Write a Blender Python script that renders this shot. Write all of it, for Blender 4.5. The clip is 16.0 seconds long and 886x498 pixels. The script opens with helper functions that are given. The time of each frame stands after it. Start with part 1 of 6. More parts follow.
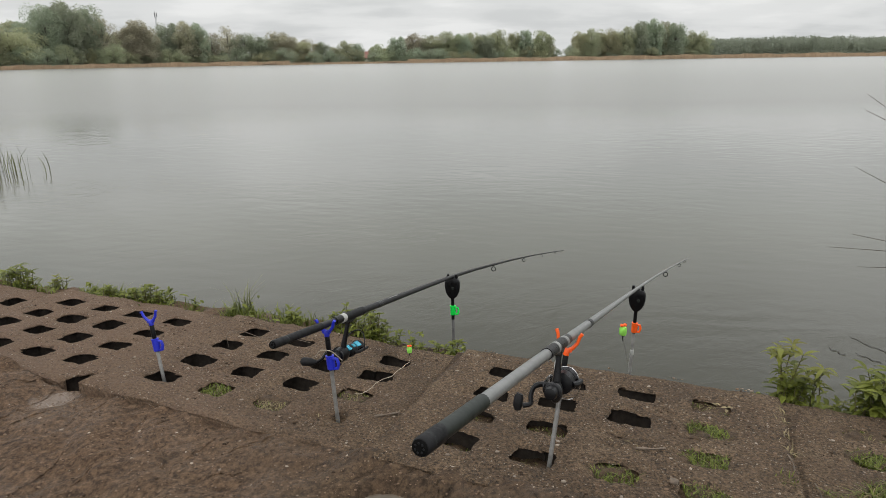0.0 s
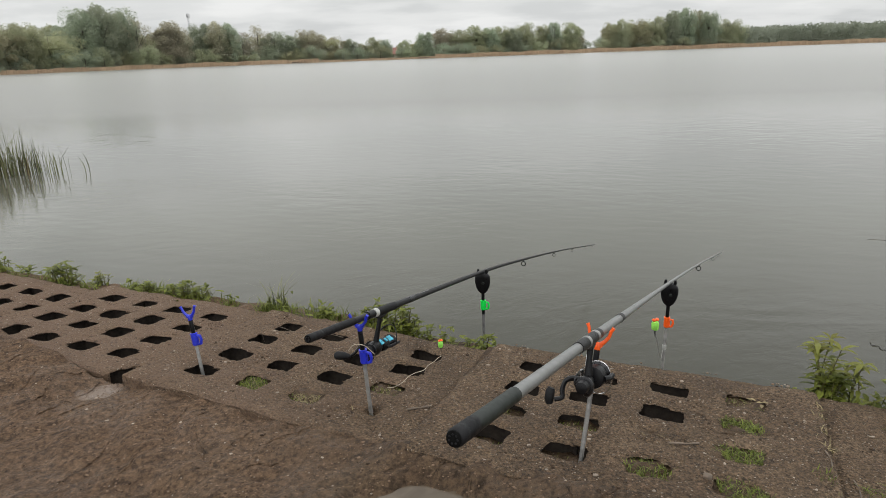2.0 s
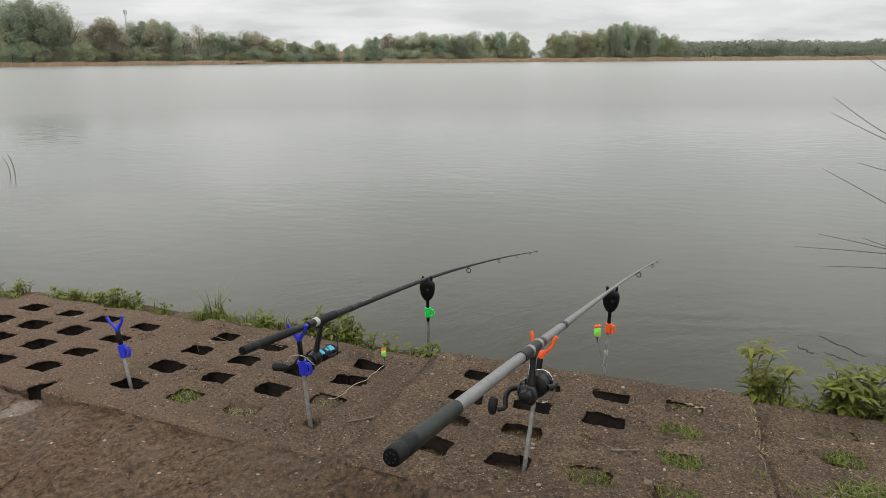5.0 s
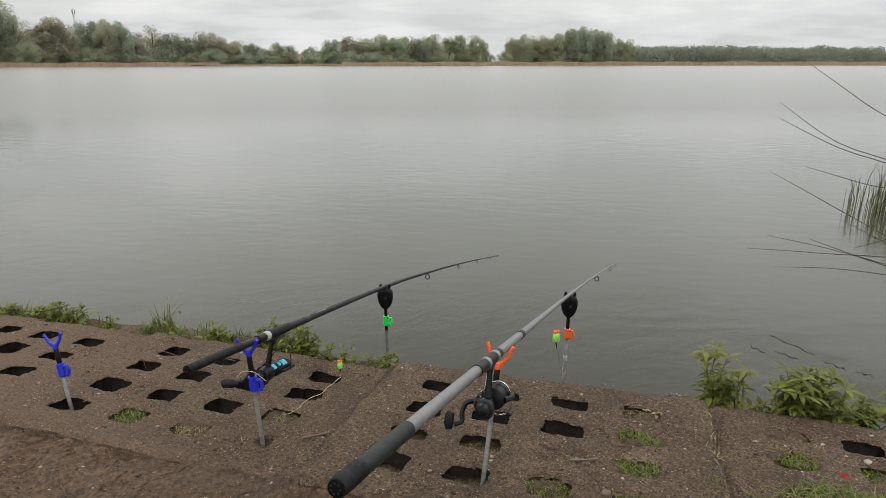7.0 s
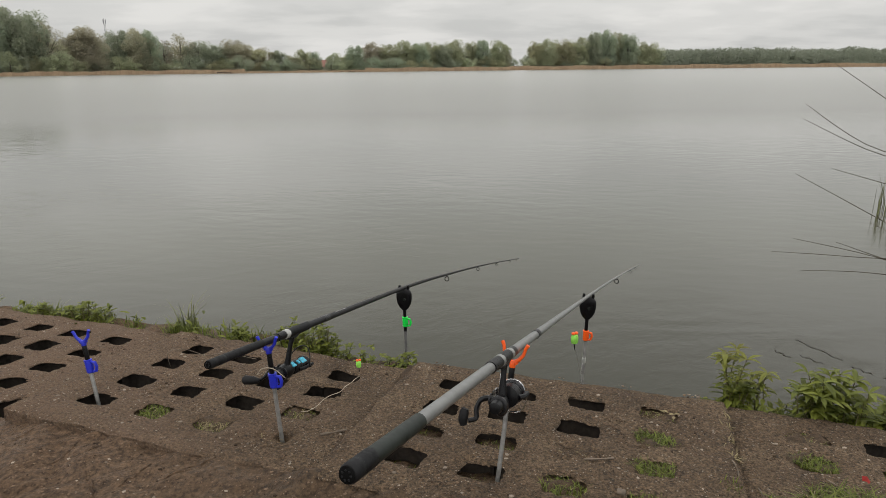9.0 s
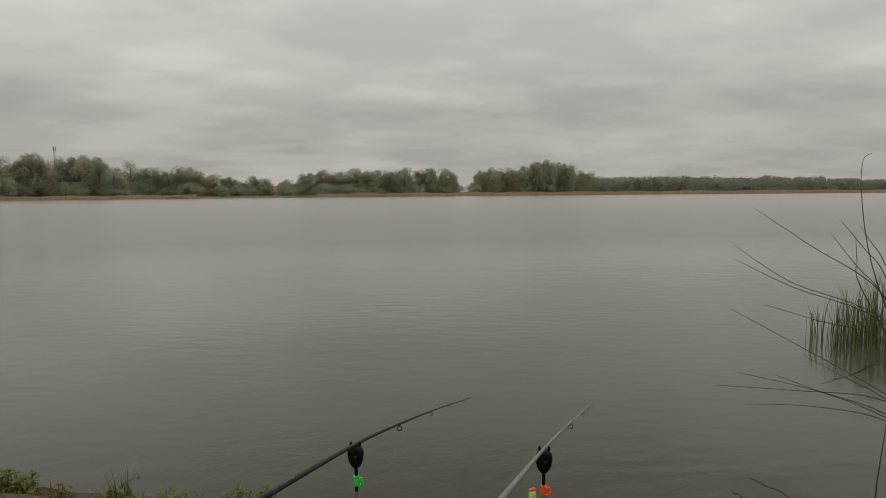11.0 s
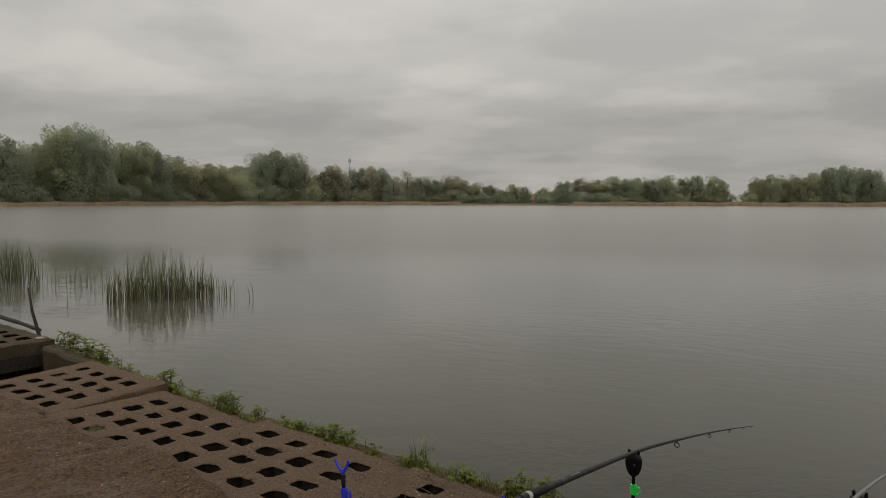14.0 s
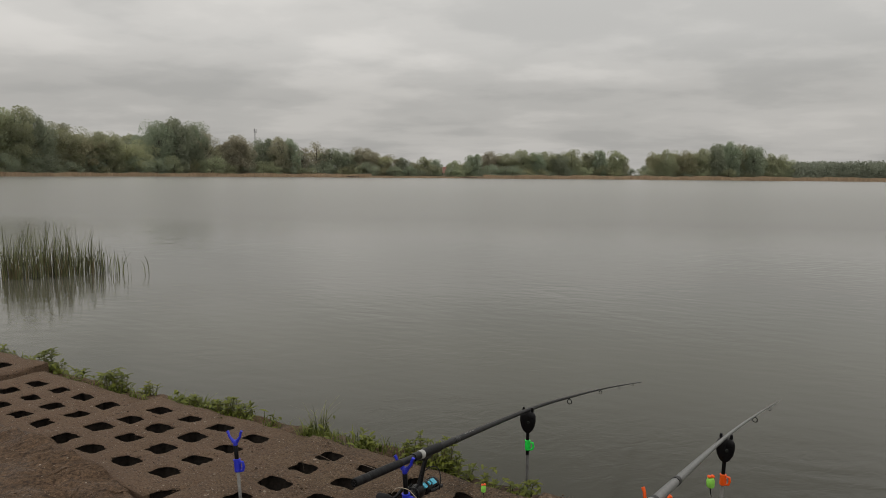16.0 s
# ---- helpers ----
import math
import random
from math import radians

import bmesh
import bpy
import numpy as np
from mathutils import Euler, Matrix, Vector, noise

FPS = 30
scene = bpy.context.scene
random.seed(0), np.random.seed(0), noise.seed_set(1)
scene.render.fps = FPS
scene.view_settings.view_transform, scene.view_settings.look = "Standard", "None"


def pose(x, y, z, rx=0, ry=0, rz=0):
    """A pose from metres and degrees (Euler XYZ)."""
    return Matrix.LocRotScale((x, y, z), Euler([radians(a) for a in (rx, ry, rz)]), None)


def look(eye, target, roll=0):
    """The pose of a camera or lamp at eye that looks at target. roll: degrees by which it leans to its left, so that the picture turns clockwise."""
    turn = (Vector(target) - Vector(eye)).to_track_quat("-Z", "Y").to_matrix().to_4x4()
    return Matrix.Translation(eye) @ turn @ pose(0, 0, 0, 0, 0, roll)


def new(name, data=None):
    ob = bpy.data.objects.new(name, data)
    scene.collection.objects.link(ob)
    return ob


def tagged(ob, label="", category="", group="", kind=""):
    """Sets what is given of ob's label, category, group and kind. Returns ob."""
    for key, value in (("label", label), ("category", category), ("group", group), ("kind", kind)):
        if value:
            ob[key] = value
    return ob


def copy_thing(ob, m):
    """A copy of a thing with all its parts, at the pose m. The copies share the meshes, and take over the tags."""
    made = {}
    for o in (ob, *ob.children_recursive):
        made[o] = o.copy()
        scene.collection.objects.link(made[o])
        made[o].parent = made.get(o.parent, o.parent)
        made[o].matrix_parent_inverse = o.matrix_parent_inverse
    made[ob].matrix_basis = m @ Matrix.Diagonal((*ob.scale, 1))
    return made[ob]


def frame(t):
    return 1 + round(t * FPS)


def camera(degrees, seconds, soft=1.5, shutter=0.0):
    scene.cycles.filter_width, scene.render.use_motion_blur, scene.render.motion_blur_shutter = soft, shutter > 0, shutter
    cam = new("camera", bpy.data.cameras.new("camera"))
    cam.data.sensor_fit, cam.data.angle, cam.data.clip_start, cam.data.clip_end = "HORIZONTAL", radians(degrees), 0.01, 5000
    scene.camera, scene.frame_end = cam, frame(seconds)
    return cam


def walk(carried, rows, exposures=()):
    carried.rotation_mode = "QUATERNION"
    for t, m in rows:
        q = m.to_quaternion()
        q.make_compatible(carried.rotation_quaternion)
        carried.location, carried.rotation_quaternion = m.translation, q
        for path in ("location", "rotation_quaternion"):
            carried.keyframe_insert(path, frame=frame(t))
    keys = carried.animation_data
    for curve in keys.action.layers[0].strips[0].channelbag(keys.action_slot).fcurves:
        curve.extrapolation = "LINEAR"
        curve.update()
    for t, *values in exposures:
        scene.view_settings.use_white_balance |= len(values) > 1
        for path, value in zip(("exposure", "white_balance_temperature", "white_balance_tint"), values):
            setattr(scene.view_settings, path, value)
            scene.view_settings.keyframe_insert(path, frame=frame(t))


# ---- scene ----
cam = camera(71.2, 16.0, soft=0.55)
PATH = [
    (0, (0.005, 0.003, 0.97), (-0.006, 1.914, 0.383), -0.7),
    (0.3, (0.005, -0.001, 0.972), (-0.031, 1.911, 0.385), -0.7),
    (0.5, (0.005, -0.002, 0.972), (-0.031, 1.911, 0.388), -0.6),
    (0.8, (0.001, 0.008, 0.972), (-0.06, 1.916, 0.374), -1.3),
    (1, (-0.003, 0.014, 0.972), (-0.076, 1.923, 0.382), -1.5),
    (1.3, (-0.009, 0.002, 0.977), (-0.136, 1.918, 0.418), -0.6),
    (1.5, (-0.01, -0.008, 0.98), (-0.123, 1.909, 0.423), -0.9),
    (1.8, (-0.003, -0.012, 0.978), (-0.101, 1.893, 0.375), -1.6),
    (2, (0.001, -0.012, 0.975), (-0.104, 1.893, 0.375), -1.9),
    (2.3, (0.002, -0.013, 0.973), (-0.101, 1.891, 0.372), -1.7),
    (2.5, (0.002, -0.014, 0.973), (-0.098, 1.888, 0.363), -1.9),
    (3, (0.005, -0.013, 0.975), (-0.088, 1.892, 0.373), -1.8),
    (3.3, (0.004, -0.014, 0.978), (-0.089, 1.892, 0.379), -1.5),
    (3.5, (0.004, -0.014, 0.979), (-0.089, 1.892, 0.383), -1.5),
    (3.8, (0.004, -0.009, 0.978), (-0.065, 1.899, 0.383), -1.1),
    (4, (0.004, 0.002, 0.976), (-0.021, 1.912, 0.384), -0.7),
    (4.2, (0.006, 0.014, 0.974), (0.037, 1.927, 0.39), -0.2),
    (6.3, (0.023, 0.025, 0.967), (0.125, 1.926, 0.356), -0.3),
    (6.5, (0.03, 0.035, 0.966), (0.178, 1.931, 0.349), -0.3),
    (6.8, (0.031, 0.051, 0.973), (0.186, 1.955, 0.381), -0.2),
    (7, (0.032, 0.055, 0.977), (0.22, 1.961, 0.4), 0.1),
    (7.3, (0.036, 0.053, 0.978), (0.226, 1.962, 0.41), -0.8),
    (7.5, (0.038, 0.049, 0.978), (0.233, 1.957, 0.412), -1.0),
    (7.8, (0.032, 0.037, 0.973), (0.236, 1.939, 0.39), -0.8),
    (8, (0.028, 0.03, 0.968), (0.147, 1.931, 0.357), -0.8),
    (8.2, (0.03, 0.027, 0.965), (0.125, 1.923, 0.338), -0.8),
    (10.3, (0.066, 0.042, 1.052), (0.325, 2.004, 0.764), -0.1),
    (10.5, (0.055, 0.016, 1.089), (0.35, 1.98, 0.849), -0.4),
    (10.8, (0.045, 0.027, 1.097), (0.355, 1.994, 0.914), -0.6),
    (11, (0.039, 0.033, 1.098), (0.323, 2.005, 0.918), -0.3),
    (11.3, (0.017, 0.022, 1.098), (0.168, 2.009, 0.931), -0.6),
    (11.5, (0.0, 0.014, 1.1), (0.077, 2.007, 0.953), -0.4),
    (11.8, (-0.018, 0.013, 1.118), (-0.005, 2.011, 1.021), -1.5),
    (12, (-0.028, 0.012, 1.127), (-0.097, 2.01, 1.06), -1.7),
    (12.3, (-0.044, 0.004, 1.124), (-0.241, 1.994, 1.096), -1.6),
    (12.5, (-0.055, -0.005, 1.121), (-0.293, 1.981, 1.089), -1.2),
    (12.8, (-0.071, -0.021, 1.118), (-0.392, 1.953, 1.066), 0),
    (13, (-0.08, -0.029, 1.112), (-0.45, 1.935, 1.034), -0.1),
    (13.3, (-0.088, -0.036, 1.094), (-0.529, 1.912, 0.981), 0.9),
    (13.5, (-0.09, -0.039, 1.088), (-0.55, 1.903, 0.96), 0.9),
    (13.8, (-0.09, -0.046, 1.088), (-0.596, 1.883, 0.942), 0.6),
    (14, (-0.09, -0.049, 1.088), (-0.608, 1.877, 0.934), 0.3),
    (14.3, (-0.079, -0.045, 1.086), (-0.53, 1.895, 0.912), 0.3),
    (14.5, (-0.066, -0.036, 1.083), (-0.451, 1.918, 0.901), 0.4),
    (14.8, (-0.052, -0.012, 1.077), (-0.337, 1.957, 0.875), 0.1),
    (15, (-0.046, 0.0, 1.073), (-0.285, 1.975, 0.861), 0.0),
    (15.3, (-0.04, 0.006, 1.066), (-0.239, 1.98, 0.821), 0.2),
    (15.5, (-0.037, 0.006, 1.063), (-0.239, 1.98, 0.815), 0.2),
    (15.8, (-0.035, -0.01, 1.061), (-0.245, 1.964, 0.821), 0.3),
    (16, (-0.035, -0.032, 1.06), (-0.272, 1.939, 0.821), 0.6),
]
EXPOSURES = [(0.0, 0.21, 6350, 9), (2.0, 0.26, 6350, 9), (4.2, 0.26, 6350, 9), (6.3, 0.23, 6350, 9), (8.2, 0.20, 6350, 9), (10.3, -0.40, 6900, 10), (11.0, -0.63, 6900, 10), (12.5, -0.87, 6900, 10), (14.0, -0.73, 6850, 10), (16.0, -0.51, 6700, 10)]
walk(cam, [(t, look(eye, target, roll)) for t, eye, target, roll in PATH], EXPOSURES)

# ---- light: overcast spring morning ----
WATER = -0.6          # level of the lake below the paving
world = bpy.data.worlds.new("overcast_sky")
scene.world = world
world.use_nodes = True
SUN_EL, SUN_ROT = radians(48), radians(200)


def build_sky(strength):
    nt = world.node_tree
    nt.nodes.clear()
    add, link = nt.nodes.new, nt.links.new
    out, bg = add("ShaderNodeOutputWorld"), add("ShaderNodeBackground")
    sky = add("ShaderNodeTexSky")
    sky.sky_type, sky.sun_disc, sky.sun_elevation, sky.sun_rotation = "NISHITA", False, SUN_EL, SUN_ROT
    sky.air_density, sky.dust_density = 1.5, 4.0
    co = add("ShaderNodeTexCoord")
    sep = add("ShaderNodeSeparateXYZ")
    link(co.outputs["Generated"], sep.inputs[0])

    def m(op, a, b=None, c=None):
        n = add("ShaderNodeMath")
        n.operation = op
        for k, v in enumerate((a, b, c)):
            if v is None:
                continue
            if isinstance(v, (int, float)):
                n.inputs[k].default_value = v
            else:
                link(v, n.inputs[k])
        return n.outputs[0]

    # the cloud layer is a flat deck overhead, so its texture closes up towards the horizon
    high = m("MAXIMUM", sep.outputs[2], 0.0)
    zz = m("ADD", high, 0.155)
    com = add("ShaderNodeCombineXYZ")
    link(m("DIVIDE", sep.outputs[0], zz), com.inputs[0])
    link(m("DIVIDE", sep.outputs[1], zz), com.inputs[1])

    def clouds(scale, detail, rough, stretch, warp, at):
        mp = add("ShaderNodeMapping")
        mp.inputs["Scale"].default_value = (1.0, stretch, 1.0)
        mp.inputs["Location"].default_value = at
        link(com.outputs[0], mp.inputs[0])
        n = add("ShaderNodeTexNoise")
        n.inputs["Scale"].default_value, n.inputs["Detail"].default_value, n.inputs["Roughness"].default_value = scale, detail, rough
        n.inputs["Distortion"].default_value = warp
        link(mp.outputs[0], n.inputs["Vector"])
        return n.outputs[0]

    def ramp(fac, *stops):
        n = add("ShaderNodeValToRGB")
        n.color_ramp.interpolation = "EASE"
        els = n.color_ramp.elements
        while len(els) < len(stops):
            els.new(0.5)
        for e, (pos, col) in zip(els, stops):
            e.position, e.color = pos, (*col, 1) if isinstance(col, tuple) else (col, col, col, 1)
        link(fac, n.inputs[0])
        return n.outputs[0]

    big = clouds(0.42, 2.0, 0.45, 1.0, 0.0, (1.3, 1.7, 0.4))
    mid = clouds(1.25, 5.0, 0.50, 1.15, 0.0, (5.3, 1.7, 0.4))
    # soft rolls with crisper lower edges
    roll = ramp(mid, (0.30, 0.0), (0.50, 0.5), (0.70, 1.0))
    mixv = m("ADD", m("MULTIPLY", big, 0.45), m("MULTIPLY", roll, 0.40))
    tone = ramp(mixv, (0.20, (0.435, 0.436, 0.430)), (0.64, (0.575, 0.568, 0.555)))
    # a pale strip along the horizon, greyer bases of cloud over it, brightest overhead
    lift = ramp(m("ADD", high, m("MULTIPLY", m("SUBTRACT", mid, 0.5), 0.05)), (0.0, 0.70), (0.05, 0.75), (0.11, 0.75), (0.21, 0.99), (0.34, 1.15), (1.0, 1.55))
    deck = add("ShaderNodeMix")
    deck.data_type, deck.blend_type = "RGBA", "MULTIPLY"
    deck.inputs[0].default_value = 1.0
    link(tone, deck.inputs[6])
    link(lift, deck.inputs[7])
    low = add("ShaderNodeVectorMath")
    low.operation = "SCALE"
    link(sky.outputs[0], low.inputs[0])
    low.inputs[3].default_value = 0.05
    mix = add("ShaderNodeMix")
    mix.data_type = "RGBA"
    mix.inputs[0].default_value = 0.94
    link(low.outputs[0], mix.inputs[6])
    link(deck.outputs[2], mix.inputs[7])
    link(mix.outputs[2], bg.inputs[0])
    bg.inputs[1].default_value = strength
    link(bg.outputs[0], out.inputs[0])


build_sky(1.75)
lamp = bpy.data.lights.new("sun", "SUN")
lamp.energy, lamp.angle, lamp.color = 0.5, radians(40), (1.0, 0.97, 0.93)
sun = new("sun", lamp)
sun.matrix_world = Matrix.Rotation(-SUN_ROT, 4, "Z") @ Matrix.Rotation(-(math.pi / 2 - SUN_EL), 4, "X")


# ---- materials ----
class Nodes:
    """A short way to write node materials."""

    def __init__(self, name):
        self.mat = bpy.data.materials.new(name)
        self.mat.use_nodes = True
        self.nt = self.mat.node_tree
        self.bsdf = self.nt.nodes["Principled BSDF"]
        self.co = self.nt.nodes.new("ShaderNodeTexCoord").outputs["Object"]

    def put(self, value, socket):
        if isinstance(value, bpy.types.NodeSocket):
            self.nt.links.new(value, socket)
        elif isinstance(value, (tuple, list)) and len(value) == 3 and socket.type == "RGBA":
            socket.default_value = (*value, 1)
        else:
            socket.default_value = value

    def set(self, **kw):
        for key, value in kw.items():
            self.put(value, self.bsdf.inputs[key.replace("_", " ")])
        return self

    def scaled(self, s):
        n = self.nt.nodes.new("ShaderNodeMapping")
        self.put(self.co, n.inputs[0])
        n.inputs["Scale"].default_value = s
        return n.outputs[0]

    def turned(self, angle, s):
        """Coordinates turned about the upright axis, then stretched."""
        a, b = self.nt.nodes.new("ShaderNodeMapping"), self.nt.nodes.new("ShaderNodeMapping")
        self.put(self.co, a.inputs[0])
        a.inputs["Rotation"].default_value = (0, 0, radians(angle))
        self.put(a.outputs[0], b.inputs[0])
        b.inputs["Scale"].default_value = s
        return b.outputs[0]

    def noise(self, scale, detail=4.0, rough=0.55, warp=0.0, vec=None):
        n = self.nt.nodes.new("ShaderNodeTexNoise")
        self.put(vec if vec is not None else self.co, n.inputs["Vector"])
        n.inputs["Scale"].default_value, n.inputs["Detail"].default_value = scale, detail
        n.inputs["Roughness"].default_value, n.inputs["Distortion"].default_value = rough, warp
        return n.outputs[0]

    def voronoi(self, scale, out="Distance", vec=None):
        n = self.nt.nodes.new("ShaderNodeTexVoronoi")
        self.put(vec if vec is not None else self.co, n.inputs["Vector"])
        n.inputs["Scale"].default_value = scale
        return n.outputs[out]

    def ramp(self, fac, *stops):
        n = self.nt.nodes.new("ShaderNodeValToRGB")
        els = n.color_ramp.elements
        while len(els) < len(stops):
            els.new(0.5)
        for e, (pos, col) in zip(els, stops):
            e.position = pos
            e.color = (*col, 1) if isinstance(col, tuple) else (col, col, col, 1)
        self.put(fac, n.inputs[0])
        return n.outputs[0]

    def mix(self, fac, a, b, mode="MIX"):
        n = self.nt.nodes.new("ShaderNodeMix")
        n.data_type, n.blend_type = "RGBA", mode
        self.put(fac, n.inputs[0]), self.put(a, n.inputs[6]), self.put(b, n.inputs[7])
        return n.outputs[2]

    def math(self, op, a, b=0.0):
        n = self.nt.nodes.new("ShaderNodeMath")
        n.operation = op
        self.put(a, n.inputs[0]), self.put(b, n.inputs[1])
        return n.outputs[0]

    def bump(self, height, strength, distance, under=None):
        n = self.nt.nodes.new("ShaderNodeBump")
        n.inputs["Strength"].default_value, n.inputs["Distance"].default_value = strength, distance
        self.put(height, n.inputs["Height"])
        if under is not None:
            self.put(under, n.inputs["Normal"])
        self.put(n.outputs[0], self.bsdf.inputs["Normal"])
        return n.outputs[0]

    def random(self):
        return self.nt.nodes.new("ShaderNodeObjectInfo").outputs["Random"]

    def island(self):
        return self.nt.nodes.new("ShaderNodeNewGeometry").outputs["Random Per Island"]


def plain(name, color, rough=0.5, metal=0.0, vary=0.12, scale=60.0, bump=0.0, **kw):
    """Paint, plastic or metal with faint blotches and scuffs."""
    n = Nodes(name)
    dark = tuple(c * (1 - vary) for c in color)
    light = tuple(min(1, c * (1 + vary)) for c in color)
    f = n.noise(scale, 5.0, 0.6)
    n.set(Base_Color=n.ramp(f, (0.35, dark), (0.65, light)), Metallic=metal)
    n.set(Roughness=n.ramp(n.noise(scale * 2.3, 3.0), (0.3, rough * 0.8), (0.7, min(1, rough * 1.2))))
    if bump:
        n.bump(n.noise(scale * 6, 3.0), bump, 0.001)
    n.set(**kw)
    return n.mat


def concrete_material(name="dirty_concrete", tint=(1, 1, 1)):
    n = Nodes(name)
    blot = n.noise(5.0, 6.0, 0.65, 0.3)
    grain = n.noise(135.0, 5.0, 0.75)
    crust = n.noise(38.0, 6.0, 0.7, 0.5)
    dirt = n.ramp(blot, (0.32, tuple(c * q for c, q in zip((0.075, 0.048, 0.028), tint))), (0.50, tuple(c * q for c, q in zip((0.112, 0.075, 0.046), tint))), (0.70, tuple(c * q for c, q in zip((0.157, 0.110, 0.071), tint))))
    dirt = n.mix(0.22, dirt, n.ramp(crust, (0.36, (0.22, 0.21, 0.20)), (0.64, (0.78, 0.77, 0.75))), "OVERLAY")
    dirt = n.mix(0.9, dirt, n.ramp(grain, (0.38, (0.14, 0.14, 0.14)), (0.62, (0.86, 0.85, 0.82))), "OVERLAY")
    # clay trodden over from the bank
    sep = n.nt.nodes.new("ShaderNodeSeparateXYZ")
    where = n.nt.nodes.new("ShaderNodeNewGeometry").outputs["Position"]
    n.put(where, sep.inputs[0])
    clay = n.math("ADD", n.math("MULTIPLY", sep.outputs[0], -0.38), n.noise(2.4, 4.0, 0.55, 0.4, where))
    dirt = n.mix(n.math("MULTIPLY", n.ramp(clay, (0.55, 0.0), (1.25, 1.0)), 0.75), dirt, n.ramp(grain, (0.3, tuple(c * q for c, q in zip((0.128, 0.080, 0.051), tint))), (0.7, tuple(c * q for c, q in zip((0.215, 0.141, 0.094), tint)))))
    stones = n.voronoi(130.0)
    tone = n.voronoi(130.0, "Color")
    fleck = n.math("MULTIPLY", n.ramp(stones, (0.16, 1.0), (0.32, 0.0)), n.ramp(tone, (0.62, 0.0), (0.76, 0.9)))
    col = n.mix(fleck, dirt, n.mix(tone, (0.20, 0.158, 0.118), (0.42, 0.355, 0.285)))
    coarse = n.voronoi(34.0)
    pick = n.math("MULTIPLY", n.ramp(coarse, (0.10, 1.0), (0.17, 0.0)), n.ramp(n.voronoi(34.0, "Color"), (0.84, 0.0), (0.90, 0.8)))
    col = n.mix(pick, col, (0.38, 0.335, 0.28))
    pits = n.math("MULTIPLY", n.ramp(n.noise(62.0, 4.0, 0.66), (0.32, 1.0), (0.41, 0.0)), 0.85)
    col = n.mix(pits, col, (0.030, 0.021, 0.015))
    n.set(Base_Color=col, Roughness=n.ramp(blot, (0.3, 0.75), (0.7, 0.95)), Specular_IOR_Level=0.35)
    b = n.bump(grain, 0.9, 0.008)
    b = n.bump(n.math("ADD", n.math("MULTIPLY", stones, -0.6), n.math("MULTIPLY", pits, -0.5)), 0.8, 0.010, b)
    n.bump(crust, 0.8, 0.016, b)
    return n.mat


